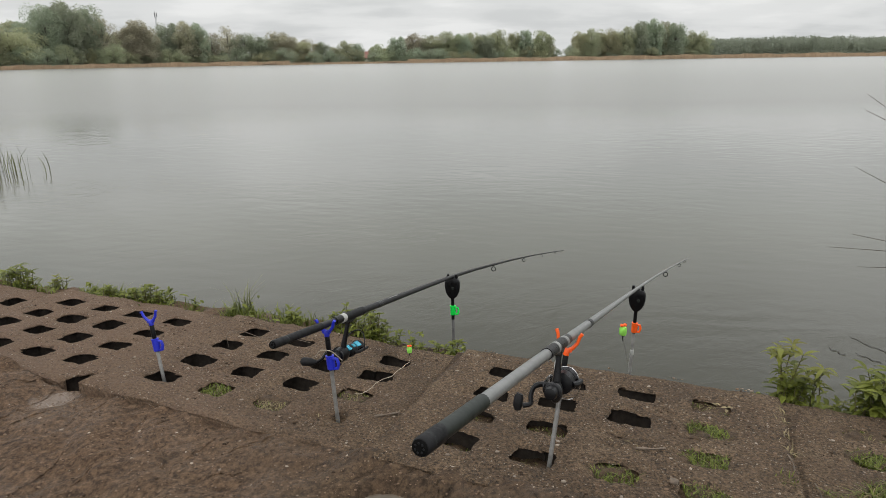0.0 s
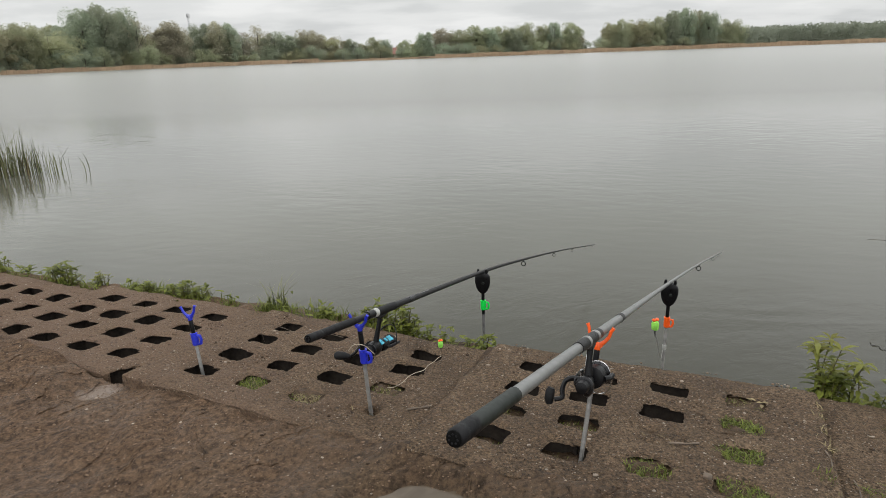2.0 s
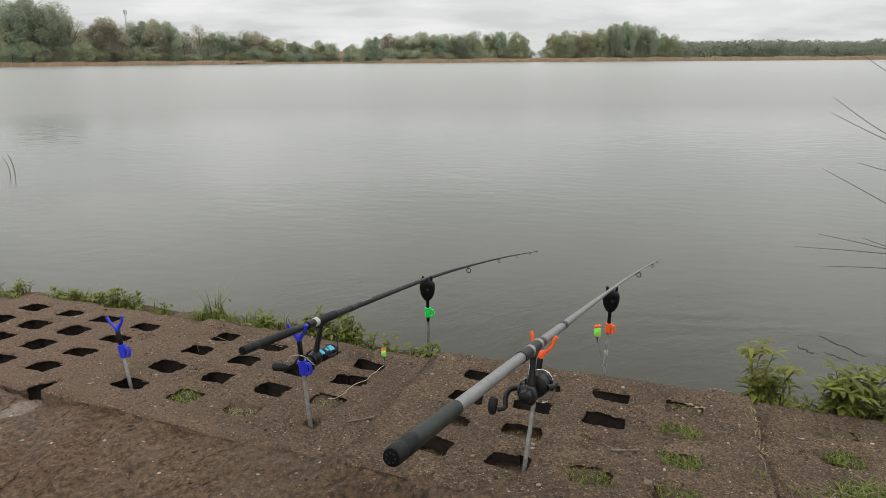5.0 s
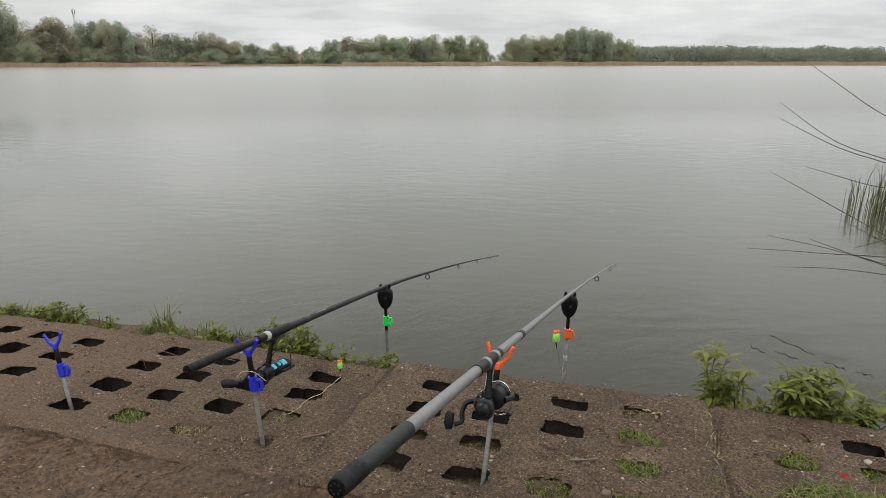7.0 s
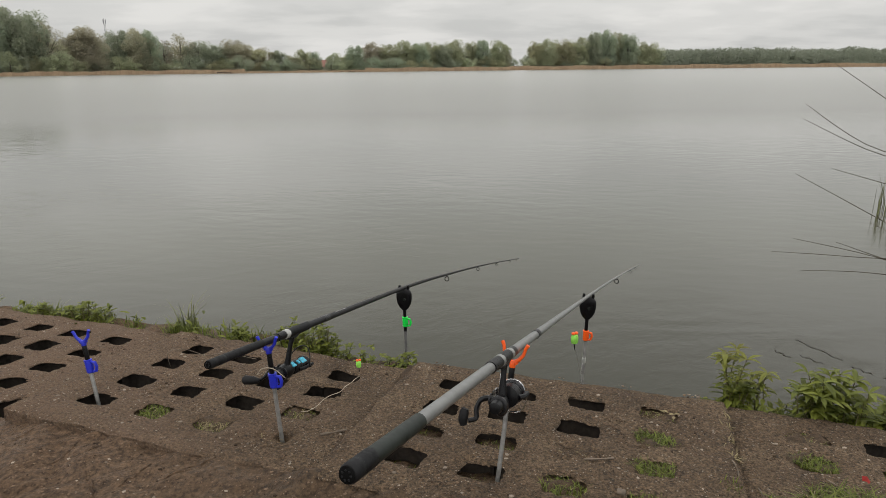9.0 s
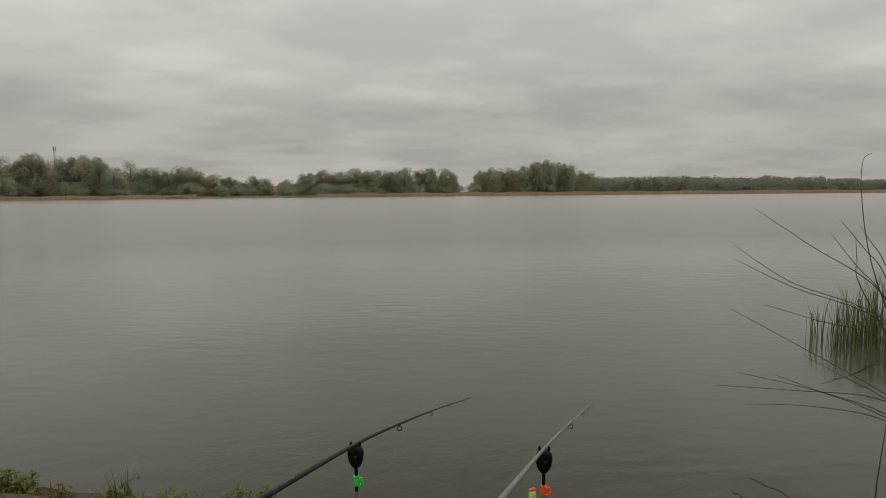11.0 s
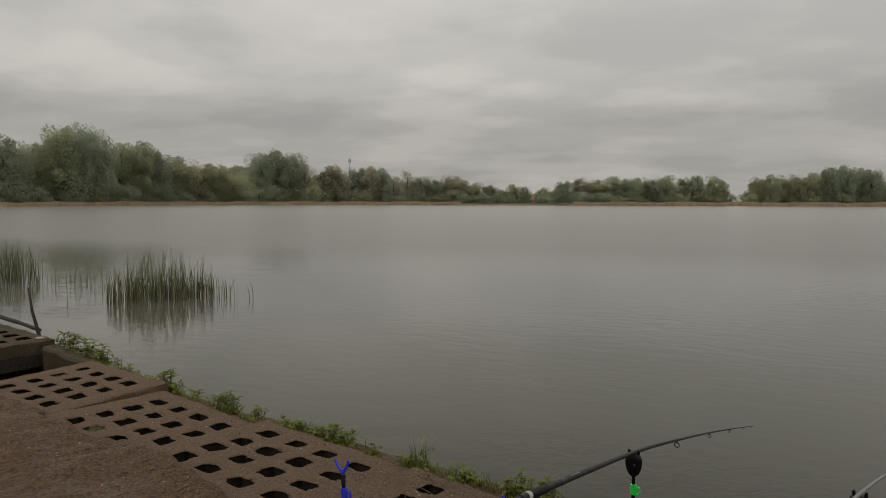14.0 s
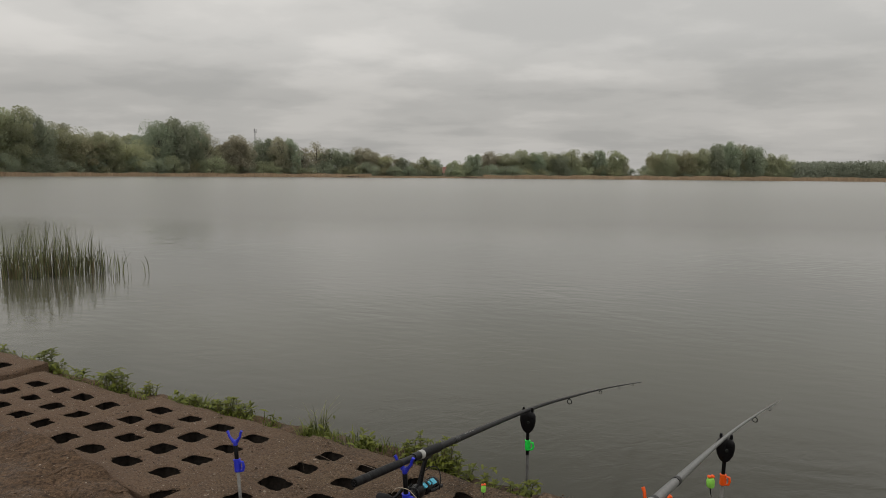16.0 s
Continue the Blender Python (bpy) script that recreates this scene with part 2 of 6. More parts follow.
def mud_material():
    n = Nodes("wet_mud")
    blot = n.noise(2.6, 5.0, 0.6, 0.5)
    fine = n.noise(70.0, 6.0, 0.72)
    # feet have dragged the soil one way
    drag = n.noise(15.0, 7.0, 0.68, 0.1, n.turned(-40, (0.8, 3.4, 1.0)))
    col = n.ramp(blot, (0.34, (0.058, 0.036, 0.021)), (0.5, (0.077, 0.050, 0.030)), (0.68, (0.099, 0.067, 0.041)))
    sep = n.nt.nodes.new("ShaderNodeSeparateXYZ")
    n.put(n.co, sep.inputs[0])
    # redder clay to one side of the swim, greyer silt to the other
    clay = n.math("ADD", n.math("MULTIPLY", sep.outputs[0], -0.55), n.math("MULTIPLY", n.noise(1.9, 3.0, 0.5, 0.4), 1.0))
    col = n.mix(n.math("MULTIPLY", n.ramp(clay, (0.62, 0.0), (1.15, 1.0)), 0.7), col, n.ramp(fine, (0.3, (0.092, 0.055, 0.033)), (0.7, (0.130, 0.083, 0.051))))
    col = n.mix(0.75, col, n.ramp(fine, (0.38, (0.18, 0.18, 0.18)), (0.62, (0.82, 0.81, 0.79))), "OVERLAY")
    col = n.mix(0.10, col, n.ramp(drag, (0.36, (0.25, 0.25, 0.25)), (0.64, (0.76, 0.76, 0.75))), "OVERLAY")
    split = n.noise(5.0, 4.0, 0.5, 0.1, n.turned(-40, (1.0, 2.4, 1.0)))
    cut = n.math("ABSOLUTE", n.math("SUBTRACT", split, 0.49))
    crack = n.math("MULTIPLY", n.ramp(cut, (0.002, 1.0), (0.009, 0.0)), n.ramp(n.noise(5.5, 4.0, 0.65), (0.54, 0.0), (0.60, 0.6)))
    col = n.mix(crack, col, (0.026, 0.018, 0.013))
    tone = n.voronoi(85.0, "Color")
    fleck = n.math("MULTIPLY", n.ramp(n.voronoi(85.0), (0.12, 1.0), (0.24, 0.0)), n.ramp(tone, (0.80, 0.0), (0.86, 0.9)))
    col = n.mix(fleck, col, (0.27, 0.225, 0.18))
    clod = n.math("MULTIPLY", n.ramp(n.noise(30.0, 5.0, 0.66, 1.2), (0.28, 1.0), (0.36, 0.0)), 0.7)
    col = n.mix(clod, col, (0.034, 0.024, 0.018))
    # scuffs where soles have torn the crust
    scuff = n.math("MULTIPLY", n.ramp(n.noise(21.0, 7.0, 0.72, 0.2, n.turned(-38, (0.7, 2.0, 1.0))), (0.33, 1.0), (0.43, 0.0)), n.ramp(n.noise(4.0, 3.0, 0.5), (0.40, 0.15), (0.58, 0.8)))
    col = n.mix(scuff, col, (0.030, 0.020, 0.013))
    wet = n.noise(3.4, 5.0, 0.62, 0.8)
    # pale wet silt patch; the sky's sheen on it goes into the colour
    dx, dy = n.math("MULTIPLY", n.math("ADD", sep.outputs[0], 1.205), 7.5), n.math("MULTIPLY", n.math("ADD", sep.outputs[1], -1.680), 12.0)
    off = n.math("ADD", n.math("POWER", n.math("ADD", n.math("MULTIPLY", dx, dx), n.math("MULTIPLY", dy, dy)), 0.5), n.math("MULTIPLY", n.noise(14.0, 5.0, 0.65), 0.9))
    silt = n.ramp(off, (0.75, 0.85), (1.35, 0.0))
    col = n.mix(silt, col, (0.235, 0.185, 0.150))
    dry = n.math("SUBTRACT", n.ramp(wet, (0.40, 0.52), (0.58, 0.90)), n.math("MULTIPLY", silt, 0.35))
    n.set(Base_Color=col, Roughness=dry, Specular_IOR_Level=0.25)
    b = n.bump(fine, 0.7, 0.006)
    b = n.bump(n.math("SUBTRACT", drag, n.math("MULTIPLY", crack, 0.25)), 0.5, 0.010, b)
    n.bump(n.math("SUBTRACT", n.noise(28.0, 7.0, 0.72, 0.5), n.math("MULTIPLY", scuff, 0.4)), 0.9, 0.014, b)
    return n.mat


def water_material():
    n = Nodes("lake_water")
    # sheltered water under the bank lies smoother than the open lake, with cat's-paws between
    sep = n.nt.nodes.new("ShaderNodeSeparateXYZ")
    n.put(n.co, sep.inputs[0])
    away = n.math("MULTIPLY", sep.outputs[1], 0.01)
    sky_lift = n.math("ADD", away, n.math("MULTIPLY", n.math("SUBTRACT", n.noise(0.05, 3.0), 0.5), 0.02))
    # silty body colour, paler with distance: far sky reflection put into the colour
    n.set(Base_Color=n.ramp(sky_lift, (0.03, (0.022, 0.021, 0.008)), (0.055, (0.058, 0.057, 0.034)), (0.09, (0.092, 0.091, 0.072)), (0.16, (0.145, 0.143, 0.122)), (1.0, (0.245, 0.242, 0.215))), IOR=1.40)
    # wind streaks: long low patches of ruffled water off the reeds and here and there on the open lake
    wind = n.noise(0.13, 3.0, 0.5, 0.6, n.turned(8, (0.5, 1.5, 1.0)))
    dx, dy = n.math("MULTIPLY", n.math("ADD", sep.outputs[0], 10.5), 0.16), n.math("MULTIPLY", n.math("ADD", sep.outputs[1], -14.3), 0.55)
    off = n.math("ADD", n.math("POWER", n.math("ADD", n.math("MULTIPLY", dx, dx), n.math("MULTIPLY", dy, dy)), 0.5), n.math("MULTIPLY", n.noise(0.7, 4.0, 0.6, 0.0, n.turned(6, (0.5, 1.6, 1.0))), 1.6))
    paw = n.math("MAXIMUM", n.ramp(off, (1.15, 1.0), (1.75, 0.0)), n.math("MULTIPLY", n.ramp(wind, (0.55, 0.0), (0.68, 1.0)), 0.16))
    n.set(Roughness=n.ramp(away, (0.030, 0.15), (0.052, 0.12), (0.080, 0.045), (0.105, 0.040), (0.14, 0.09), (0.22, 0.26)))
    small = n.noise(4.6, 2.0, 0.45, 0.0, n.turned(16, (0.75, 1.5, 1.0)))
    swell = n.noise(1.5, 2.0, 0.4, 1.2, n.turned(-9, (0.6, 1.2, 1.0)))
    calm = n.ramp(away, (0.02, 0.20), (0.035, 0.12), (0.055, 0.02), (0.12, 0.012), (0.30, 0.03))
    h = n.math("ADD", n.math("MULTIPLY", swell, calm), n.math("MULTIPLY", small, n.math("MULTIPLY", n.math("MULTIPLY", paw, n.ramp(away, (0.03, 0.35), (0.10, 1.0))), 0.07)))
    chop = n.noise(7.5, 4.0, 0.6, 0.9, n.turned(-28, (0.75, 1.3, 1.0)))
    breeze = n.ramp(n.noise(0.42, 3.0, 0.5, 0.5, n.turned(20, (0.6, 1.3, 1.0))), (0.44, 0.0), (0.60, 1.0))
    h = n.math("ADD", h, n.math("MULTIPLY", chop, n.math("MULTIPLY", breeze, n.ramp(away, (0.03, 0.065), (0.08, 0.050), (0.16, 0.0)))))
    n.bump(h, 1.0, 0.075)
    return n.mat


def puddle_material():
    n = Nodes("muddy_water")
    silt = n.noise(14.0, 4.0, 0.6, 0.5)
    n.set(Base_Color=n.ramp(silt, (0.35, (0.075, 0.058, 0.040)), (0.65, (0.105, 0.083, 0.060))), Roughness=0.06, IOR=1.333)
    n.bump(n.noise(9.0, 2.0), 0.08, 0.01)
    return n.mat


def leaf_material(name, dark, light, rough=0.55, trans=0.25, scale=0.0):
    n = Nodes(name)
    col = n.ramp(n.island(), (0.0, dark), (0.55, light), (1.0, tuple(min(1.0, c * 1.35) for c in light)))
    if scale:
        col = n.mix(0.5, col, n.ramp(n.noise(scale, 3.0), (0.35, dark), (0.65, light)))
    n.set(Base_Color=col, Roughness=rough, Specular_IOR_Level=0.25)
    n.set(Subsurface_Weight=0.0)
    tl = n.nt.nodes.new("ShaderNodeBsdfTranslucent")
    n.put(col, tl.inputs[0])
    ms = n.nt.nodes.new("ShaderNodeMixShader")
    ms.inputs[0].default_value = trans
    out = n.nt.nodes["Material Output"]
    n.nt.links.new(n.bsdf.outputs[0], ms.inputs[1])
    n.nt.links.new(tl.outputs[0], ms.inputs[2])
    n.nt.links.new(ms.outputs[0], out.inputs[0])
    return n.mat


def hazed_crown_material(name, dark, light):
    """Foliage of a far tree, haze mixed into its colours: clump by clump and tree by tree a little different."""
    n = Nodes(name)
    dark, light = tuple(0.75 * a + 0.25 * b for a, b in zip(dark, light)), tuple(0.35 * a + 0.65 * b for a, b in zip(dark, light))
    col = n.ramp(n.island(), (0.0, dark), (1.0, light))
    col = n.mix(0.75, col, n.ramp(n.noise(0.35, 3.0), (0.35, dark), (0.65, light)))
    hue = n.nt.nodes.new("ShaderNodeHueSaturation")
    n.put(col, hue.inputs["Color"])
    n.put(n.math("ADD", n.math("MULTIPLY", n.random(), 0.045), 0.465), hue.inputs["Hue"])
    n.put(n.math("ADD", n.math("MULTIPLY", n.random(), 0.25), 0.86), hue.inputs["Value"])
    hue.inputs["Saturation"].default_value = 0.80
    n.set(Base_Color=hue.outputs[0], Roughness=0.75, Specular_IOR_Level=0.1)
    tl, ms = n.nt.nodes.new("ShaderNodeBsdfTranslucent"), n.nt.nodes.new("ShaderNodeMixShader")
    # young leaves let much of the light through; the gain adds to the haze lift
    n.put(n.mix(1.0, hue.outputs[0], (1.35, 1.35, 1.2), "MULTIPLY"), tl.inputs[0])
    ms.inputs[0].default_value = 0.45
    n.nt.links.new(n.bsdf.outputs[0], ms.inputs[1])
    n.nt.links.new(tl.outputs[0], ms.inputs[2])
    n.nt.links.new(ms.outputs[0], n.nt.nodes["Material Output"].inputs[0])
    return n.mat


CONCRETE, MUD, LAKE, MUDDY = concrete_material(), mud_material(), water_material(), puddle_material()
MOSSY = concrete_material("damp_mossy_concrete", (0.48, 0.56, 0.46))
GRASS = leaf_material("grass_blades", (0.050, 0.066, 0.014), (0.150, 0.175, 0.038), 0.5, 0.3)
DRYGRASS = leaf_material("withered_grass", (0.10, 0.078, 0.040), (0.235, 0.190, 0.105), 0.7, 0.2)
HERB = leaf_material("herb_leaves", (0.046, 0.060, 0.011), (0.176, 0.196, 0.033), 0.50, 0.28, 40.0)
HERBTIP = leaf_material("young_leaves", (0.120, 0.105, 0.022), (0.180, 0.195, 0.040), 0.5, 0.3, 40.0)
STEM = plain("herb_stem", (0.11, 0.10, 0.04), 0.6, 0, 0.3, 90.0)
REED = leaf_material("green_reed", (0.052, 0.058, 0.030), (0.185, 0.195, 0.095), 0.55, 0.15)
STRAW = leaf_material("dry_reed", (0.024, 0.019, 0.013), (0.066, 0.052, 0.033), 0.7, 0.0)
BELT = leaf_material("far_reed", (0.29, 0.205, 0.135), (0.45, 0.335, 0.225), 0.85, 0.1, 0.2)
BARK = plain("bark", (0.10, 0.085, 0.07), 0.9, 0, 0.35, 3.0)
# crown colours are raised and greyed: distance haze put into the foliage
CROWN_DARK = hazed_crown_material("dark_foliage", (0.235, 0.282, 0.205), (0.355, 0.410, 0.285))
CROWN_MID = hazed_crown_material("green_foliage", (0.266, 0.299, 0.185), (0.410, 0.440, 0.272))
CROWN_OLIVE = hazed_crown_material("olive_foliage", (0.300, 0.308, 0.180), (0.430, 0.432, 0.250))
CROWN_BROWN = hazed_crown_material("budding_foliage", (0.315, 0.300, 0.215), (0.425, 0.405, 0.290))
CROWN_FAR = hazed_crown_material("far_foliage", (0.198, 0.233, 0.180), (0.282, 0.313, 0.244))
BLUE = plain("blue_plastic", (0.018, 0.030, 0.50), 0.38, 0, 0.15, 50.0)
ORANGE = plain("orange_plastic", (0.95, 0.115, 0.012), 0.38, 0, 0.08, 50.0)
GREEN = plain("green_plastic", (0.01, 0.72, 0.075), 0.38, 0, 0.08, 50.0)
LIME = plain("lime_plastic", (0.30, 0.72, 0.11), 0.25, 0, 0.15, 80.0)
BLACK = plain("black_plastic", (0.006, 0.006, 0.007), 0.32, 0, 0.35, 70.0, 0.15, Specular_IOR_Level=0.22)
MATTE = plain("matte_black_rubber", (0.004, 0.004, 0.004), 0.85, 0, 0.3, 90.0, 0.1, Specular_IOR_Level=0.10)
RUBBER = plain("black_foam_grip", (0.020, 0.024, 0.021), 0.42, 0, 0.2, 30.0, 0.0, Specular_IOR_Level=0.25)
FOAM = plain("black_grip", (0.010, 0.010, 0.011), 0.55, 0, 0.3, 60.0, 0.1, Specular_IOR_Level=0.2)
CARBON = plain("dark_blank", (0.018, 0.018, 0.019), 0.36, 0, 0.25, 40.0, 0.0, Specular_IOR_Level=0.15)
SILVER = plain("silver_blank", (0.215, 0.217, 0.213), 0.36, 0.3, 0.08, 30.0)
STEEL = plain("bright_steel", (0.58, 0.58, 0.58), 0.25, 1.0, 0.1, 80.0)
POLE = plain("weathered_aluminium", (0.235, 0.23, 0.22), 0.45, 0.4, 0.3, 40.0, 0.2)
CYAN = plain("cyan_anodised", (0.09, 0.50, 0.68), 0.25, 0.3, 0.15, 60.0)
GRAPHITE = plain("graphite_metal", (0.022, 0.022, 0.024), 0.28, 0.5, 0.2, 60.0)
RING = plain("dull_alloy_ring", (0.30, 0.30, 0.29), 0.35, 0.5, 0.2, 80.0)
TAPE = plain("pale_tape", (0.42, 0.42, 0.40), 0.5, 0, 0.2, 80.0)
DARKPOLE = plain("dull_grey_pole", (0.10, 0.10, 0.098), 0.5, 0.2, 0.25, 40.0, 0.2)
CORD = plain("pale_cord", (0.42, 0.36, 0.28), 0.85, 0, 0.25, 150.0)
LINE = plain("fishing_line", (0.16, 0.16, 0.15), 0.4)
WOOD = plain("grey_driftwood", (0.16, 0.125, 0.095), 0.9, 0, 0.35, 40.0, 0.4)
DARKWOOD = plain("wet_dark_wood", (0.030, 0.024, 0.020), 0.8, 0, 0.35, 25.0, 0.4)
SHADED_SOIL = plain("shaded_damp_soil", (0.026, 0.019, 0.014), 0.95, 0, 0.4, 40.0, 0.5)
PEBBLE = plain("pebble", (0.33, 0.29, 0.24), 0.8, 0, 0.3, 20.0)
GRIT = leaf_material("mixed_grit", (0.13, 0.10, 0.075), (0.30, 0.25, 0.20), 0.85, 0.0)
CRUMB = leaf_material("soil_crumb", (0.034, 0.022, 0.014), (0.150, 0.102, 0.068), 0.9, 0.0)
ROOF = plain("red_tile_roof", (0.23, 0.11, 0.085), 0.8, 0, 0.2, 1.5)
PLASTER = plain("pale_plaster", (0.55, 0.50, 0.42), 0.85, 0, 0.1, 1.0)
GLASSDARK = plain("dark_window", (0.03, 0.035, 0.04), 0.15)
MAST = plain("galvanised_mast", (0.30, 0.30, 0.31), 0.6, 0.4)
REDLITTER = plain("red_wrapper", (0.34, 0.030, 0.025), 0.5, 0, 0.2, 60.0)


# ---- mesh helpers ----
class Shape:
    """Gathers vertices and faces of one part."""

    def __init__(self):
        self.v, self.f = [], []

    def add(self, verts, faces, m=None):
        k = len(self.v)
        self.v += [tuple(m @ Vector(p)) for p in verts] if m is not None else [tuple(p) for p in verts]
        self.f += [tuple(i + k for i in f) for f in faces]
        return self

    def tube(self, pts, radii, seg=10, cap=True, m=None, flat=1.0):
        pts = [Vector(p) for p in pts]
        radii = [radii] * len(pts) if isinstance(radii, (int, float)) else radii
        verts, faces, side = [], [], None
        for i, p in enumerate(pts):
            d = (pts[min(i + 1, len(pts) - 1)] - pts[max(i - 1, 0)]).normalized()
            if side is None:
                side = d.cross(Vector((0, 0, 1)))
                side = side.normalized() if side.length > 1e-4 else Vector((1, 0, 0))
            side = (side - d * side.dot(d)).normalized()
            up = d.cross(side)
            for k in range(seg):
                a = 2 * math.pi * k / seg
                verts.append(p + (side * math.cos(a) + up * math.sin(a) * flat) * radii[i])
        n = len(pts)
        for i in range(n - 1):
            for k in range(seg):
                a, b = i * seg + k, i * seg + (k + 1) % seg
                faces.append((a, b, b + seg, a + seg))
        if cap:
            faces.append(tuple(reversed(range(seg))))
            faces.append(tuple(range((n - 1) * seg, n * seg)))
        return self.add(verts, faces, m)

    def ball(self, c, r, m=None, nu=10, nv=7, wob=0.0):
        r = (r, r, r) if isinstance(r, (int, float)) else r
        verts, faces = [(c[0], c[1], c[2] - r[2])], []
        for j in range(1, nv):
            b = -math.pi / 2 + math.pi * j / nv
            for i in range(nu):
                a = 2 * math.pi * i / nu
                w = 1 + wob * (random.random() - 0.5)
                verts.append((c[0] + r[0] * w * math.cos(b) * math.cos(a), c[1] + r[1] * w * math.cos(b) * math.sin(a), c[2] + r[2] * w * math.sin(b)))
        verts.append((c[0], c[1], c[2] + r[2]))
        for i in range(nu):
            faces.append((0, 1 + (i + 1) % nu, 1 + i))
            faces.append((len(verts) - 1, 1 + (nv - 2) * nu + i, 1 + (nv - 2) * nu + (i + 1) % nu))
        for j in range(nv - 2):
            for i in range(nu):
                a, b = 1 + j * nu + i, 1 + j * nu + (i + 1) % nu
                faces.append((a, b, b + nu, a + nu))
        return self.add(verts, faces, m)

    def box(self, c, s, m=None, bevel=0.0):
        bm = bmesh.new()
        bmesh.ops.create_cube(bm, size=1.0)
        bmesh.ops.scale(bm, vec=s, verts=bm.verts)
        if bevel:
            bmesh.ops.bevel(bm, geom=bm.edges[:], offset=bevel, segments=2, affect="EDGES")
        bmesh.ops.translate(bm, vec=c, verts=bm.verts)
        bm.verts.index_update()
        self.add([v.co.copy() for v in bm.verts], [[v.index for v in f.verts] for f in bm.faces], m)
        bm.free()
        return self

    def ring(self, c, r, tube_r, normal="z", start=0.0, end=360.0, n=20, seg=7, m=None):
        pts = []
        for i in range(n + 1):
            a = radians(start + (end - start) * i / n)
            x, y = r * math.cos(a), r * math.sin(a)
            pts.append({"z": (c[0] + x, c[1] + y, c[2]), "y": (c[0] + x, c[1], c[2] + y), "x": (c[0], c[1] + x, c[2] + y)}[normal])
        return self.tube(pts, tube_r, seg, True, m)

    def mesh(self, name, material, smooth=True):
        me = bpy.data.meshes.new(name)
        me.from_pydata(self.v, [], self.f)
        me.materials.append(material)
        if smooth:
            me.shade_smooth()
        me.update()
        return me


def sharp(me, angle=40):
    me.set_sharp_from_angle(angle=radians(angle))
    return me


def thing(name, label, category, at=None, group="", kind="", data=None):
    ob = new(name, data)
    if at is not None:
        ob.matrix_world = at if isinstance(at, Matrix) else Matrix.Translation(at)
    return tagged(ob, label, category, group, kind)


def part(name, shape, material, parent, label="", edge=40):
    """One mesh object under a thing or under a part; the shape is in the parent's own space."""
    ob = new(name, sharp(shape.mesh(name, material), edge) if isinstance(shape, Shape) else shape)
    ob.parent = parent
    if label:
        ob["label"] = label
    return ob


def fbm(x, y, s, seed=0.0, octaves=4):
    return noise.fractal(Vector((x * s, y * s, seed)), 1.0, 2.0, octaves)


def lerp(x, *pts):
    return float(np.interp(x, [p[0] for p in pts], [p[1] for p in pts]))


def smooth(a, b, x):
    t = min(1.0, max(0.0, (x - a) / (b - a)))
    return t * t * (3 - 2 * t)


# ---- the bank's own directions: U along the water's edge, V out over the lake ----
BANK = radians(-21.3)
CU, SU = math.cos(BANK), math.sin(BANK)


def uv(x, y):
    return x * CU + y * SU, -x * SU + y * CU


def xy(u, v):
    return u * CU - v * SU, u * SU + v * CU

# ---- ground, lake, paving ----
def shore(az):
    """How far off the opposite waterline lies, by compass angle from the lake view."""
    return lerp(az, (-90, 140), (-50, 165), (-40, 200), (-30, 235), (-18, 260), (0, 300), (10, 345), (20, 400), (30, 480), (43, 620), (90, 700))


def near_z(u):
    return lerp(u, (-4.2, -0.07), (-3.2, -0.05), (-2.2, 0.0), (-1.7, 0.015), (-1.175, 0.022), (-0.17, 0.035), (0.84, 0.0))


def mid_z(u):
    return lerp(u, (-4.2, -0.06), (-3.2, -0.08), (-2.2, -0.035), (-1.175, -0.01), (-0.17, 0.02), (0.84, -0.025))


POOL = -0.004     # level of the puddle in the trodden mud
POOL_U, POOL_V = 0.50, 1.00
PUDDLES = [(-1.195, 1.668, 0.125, 0.075)]


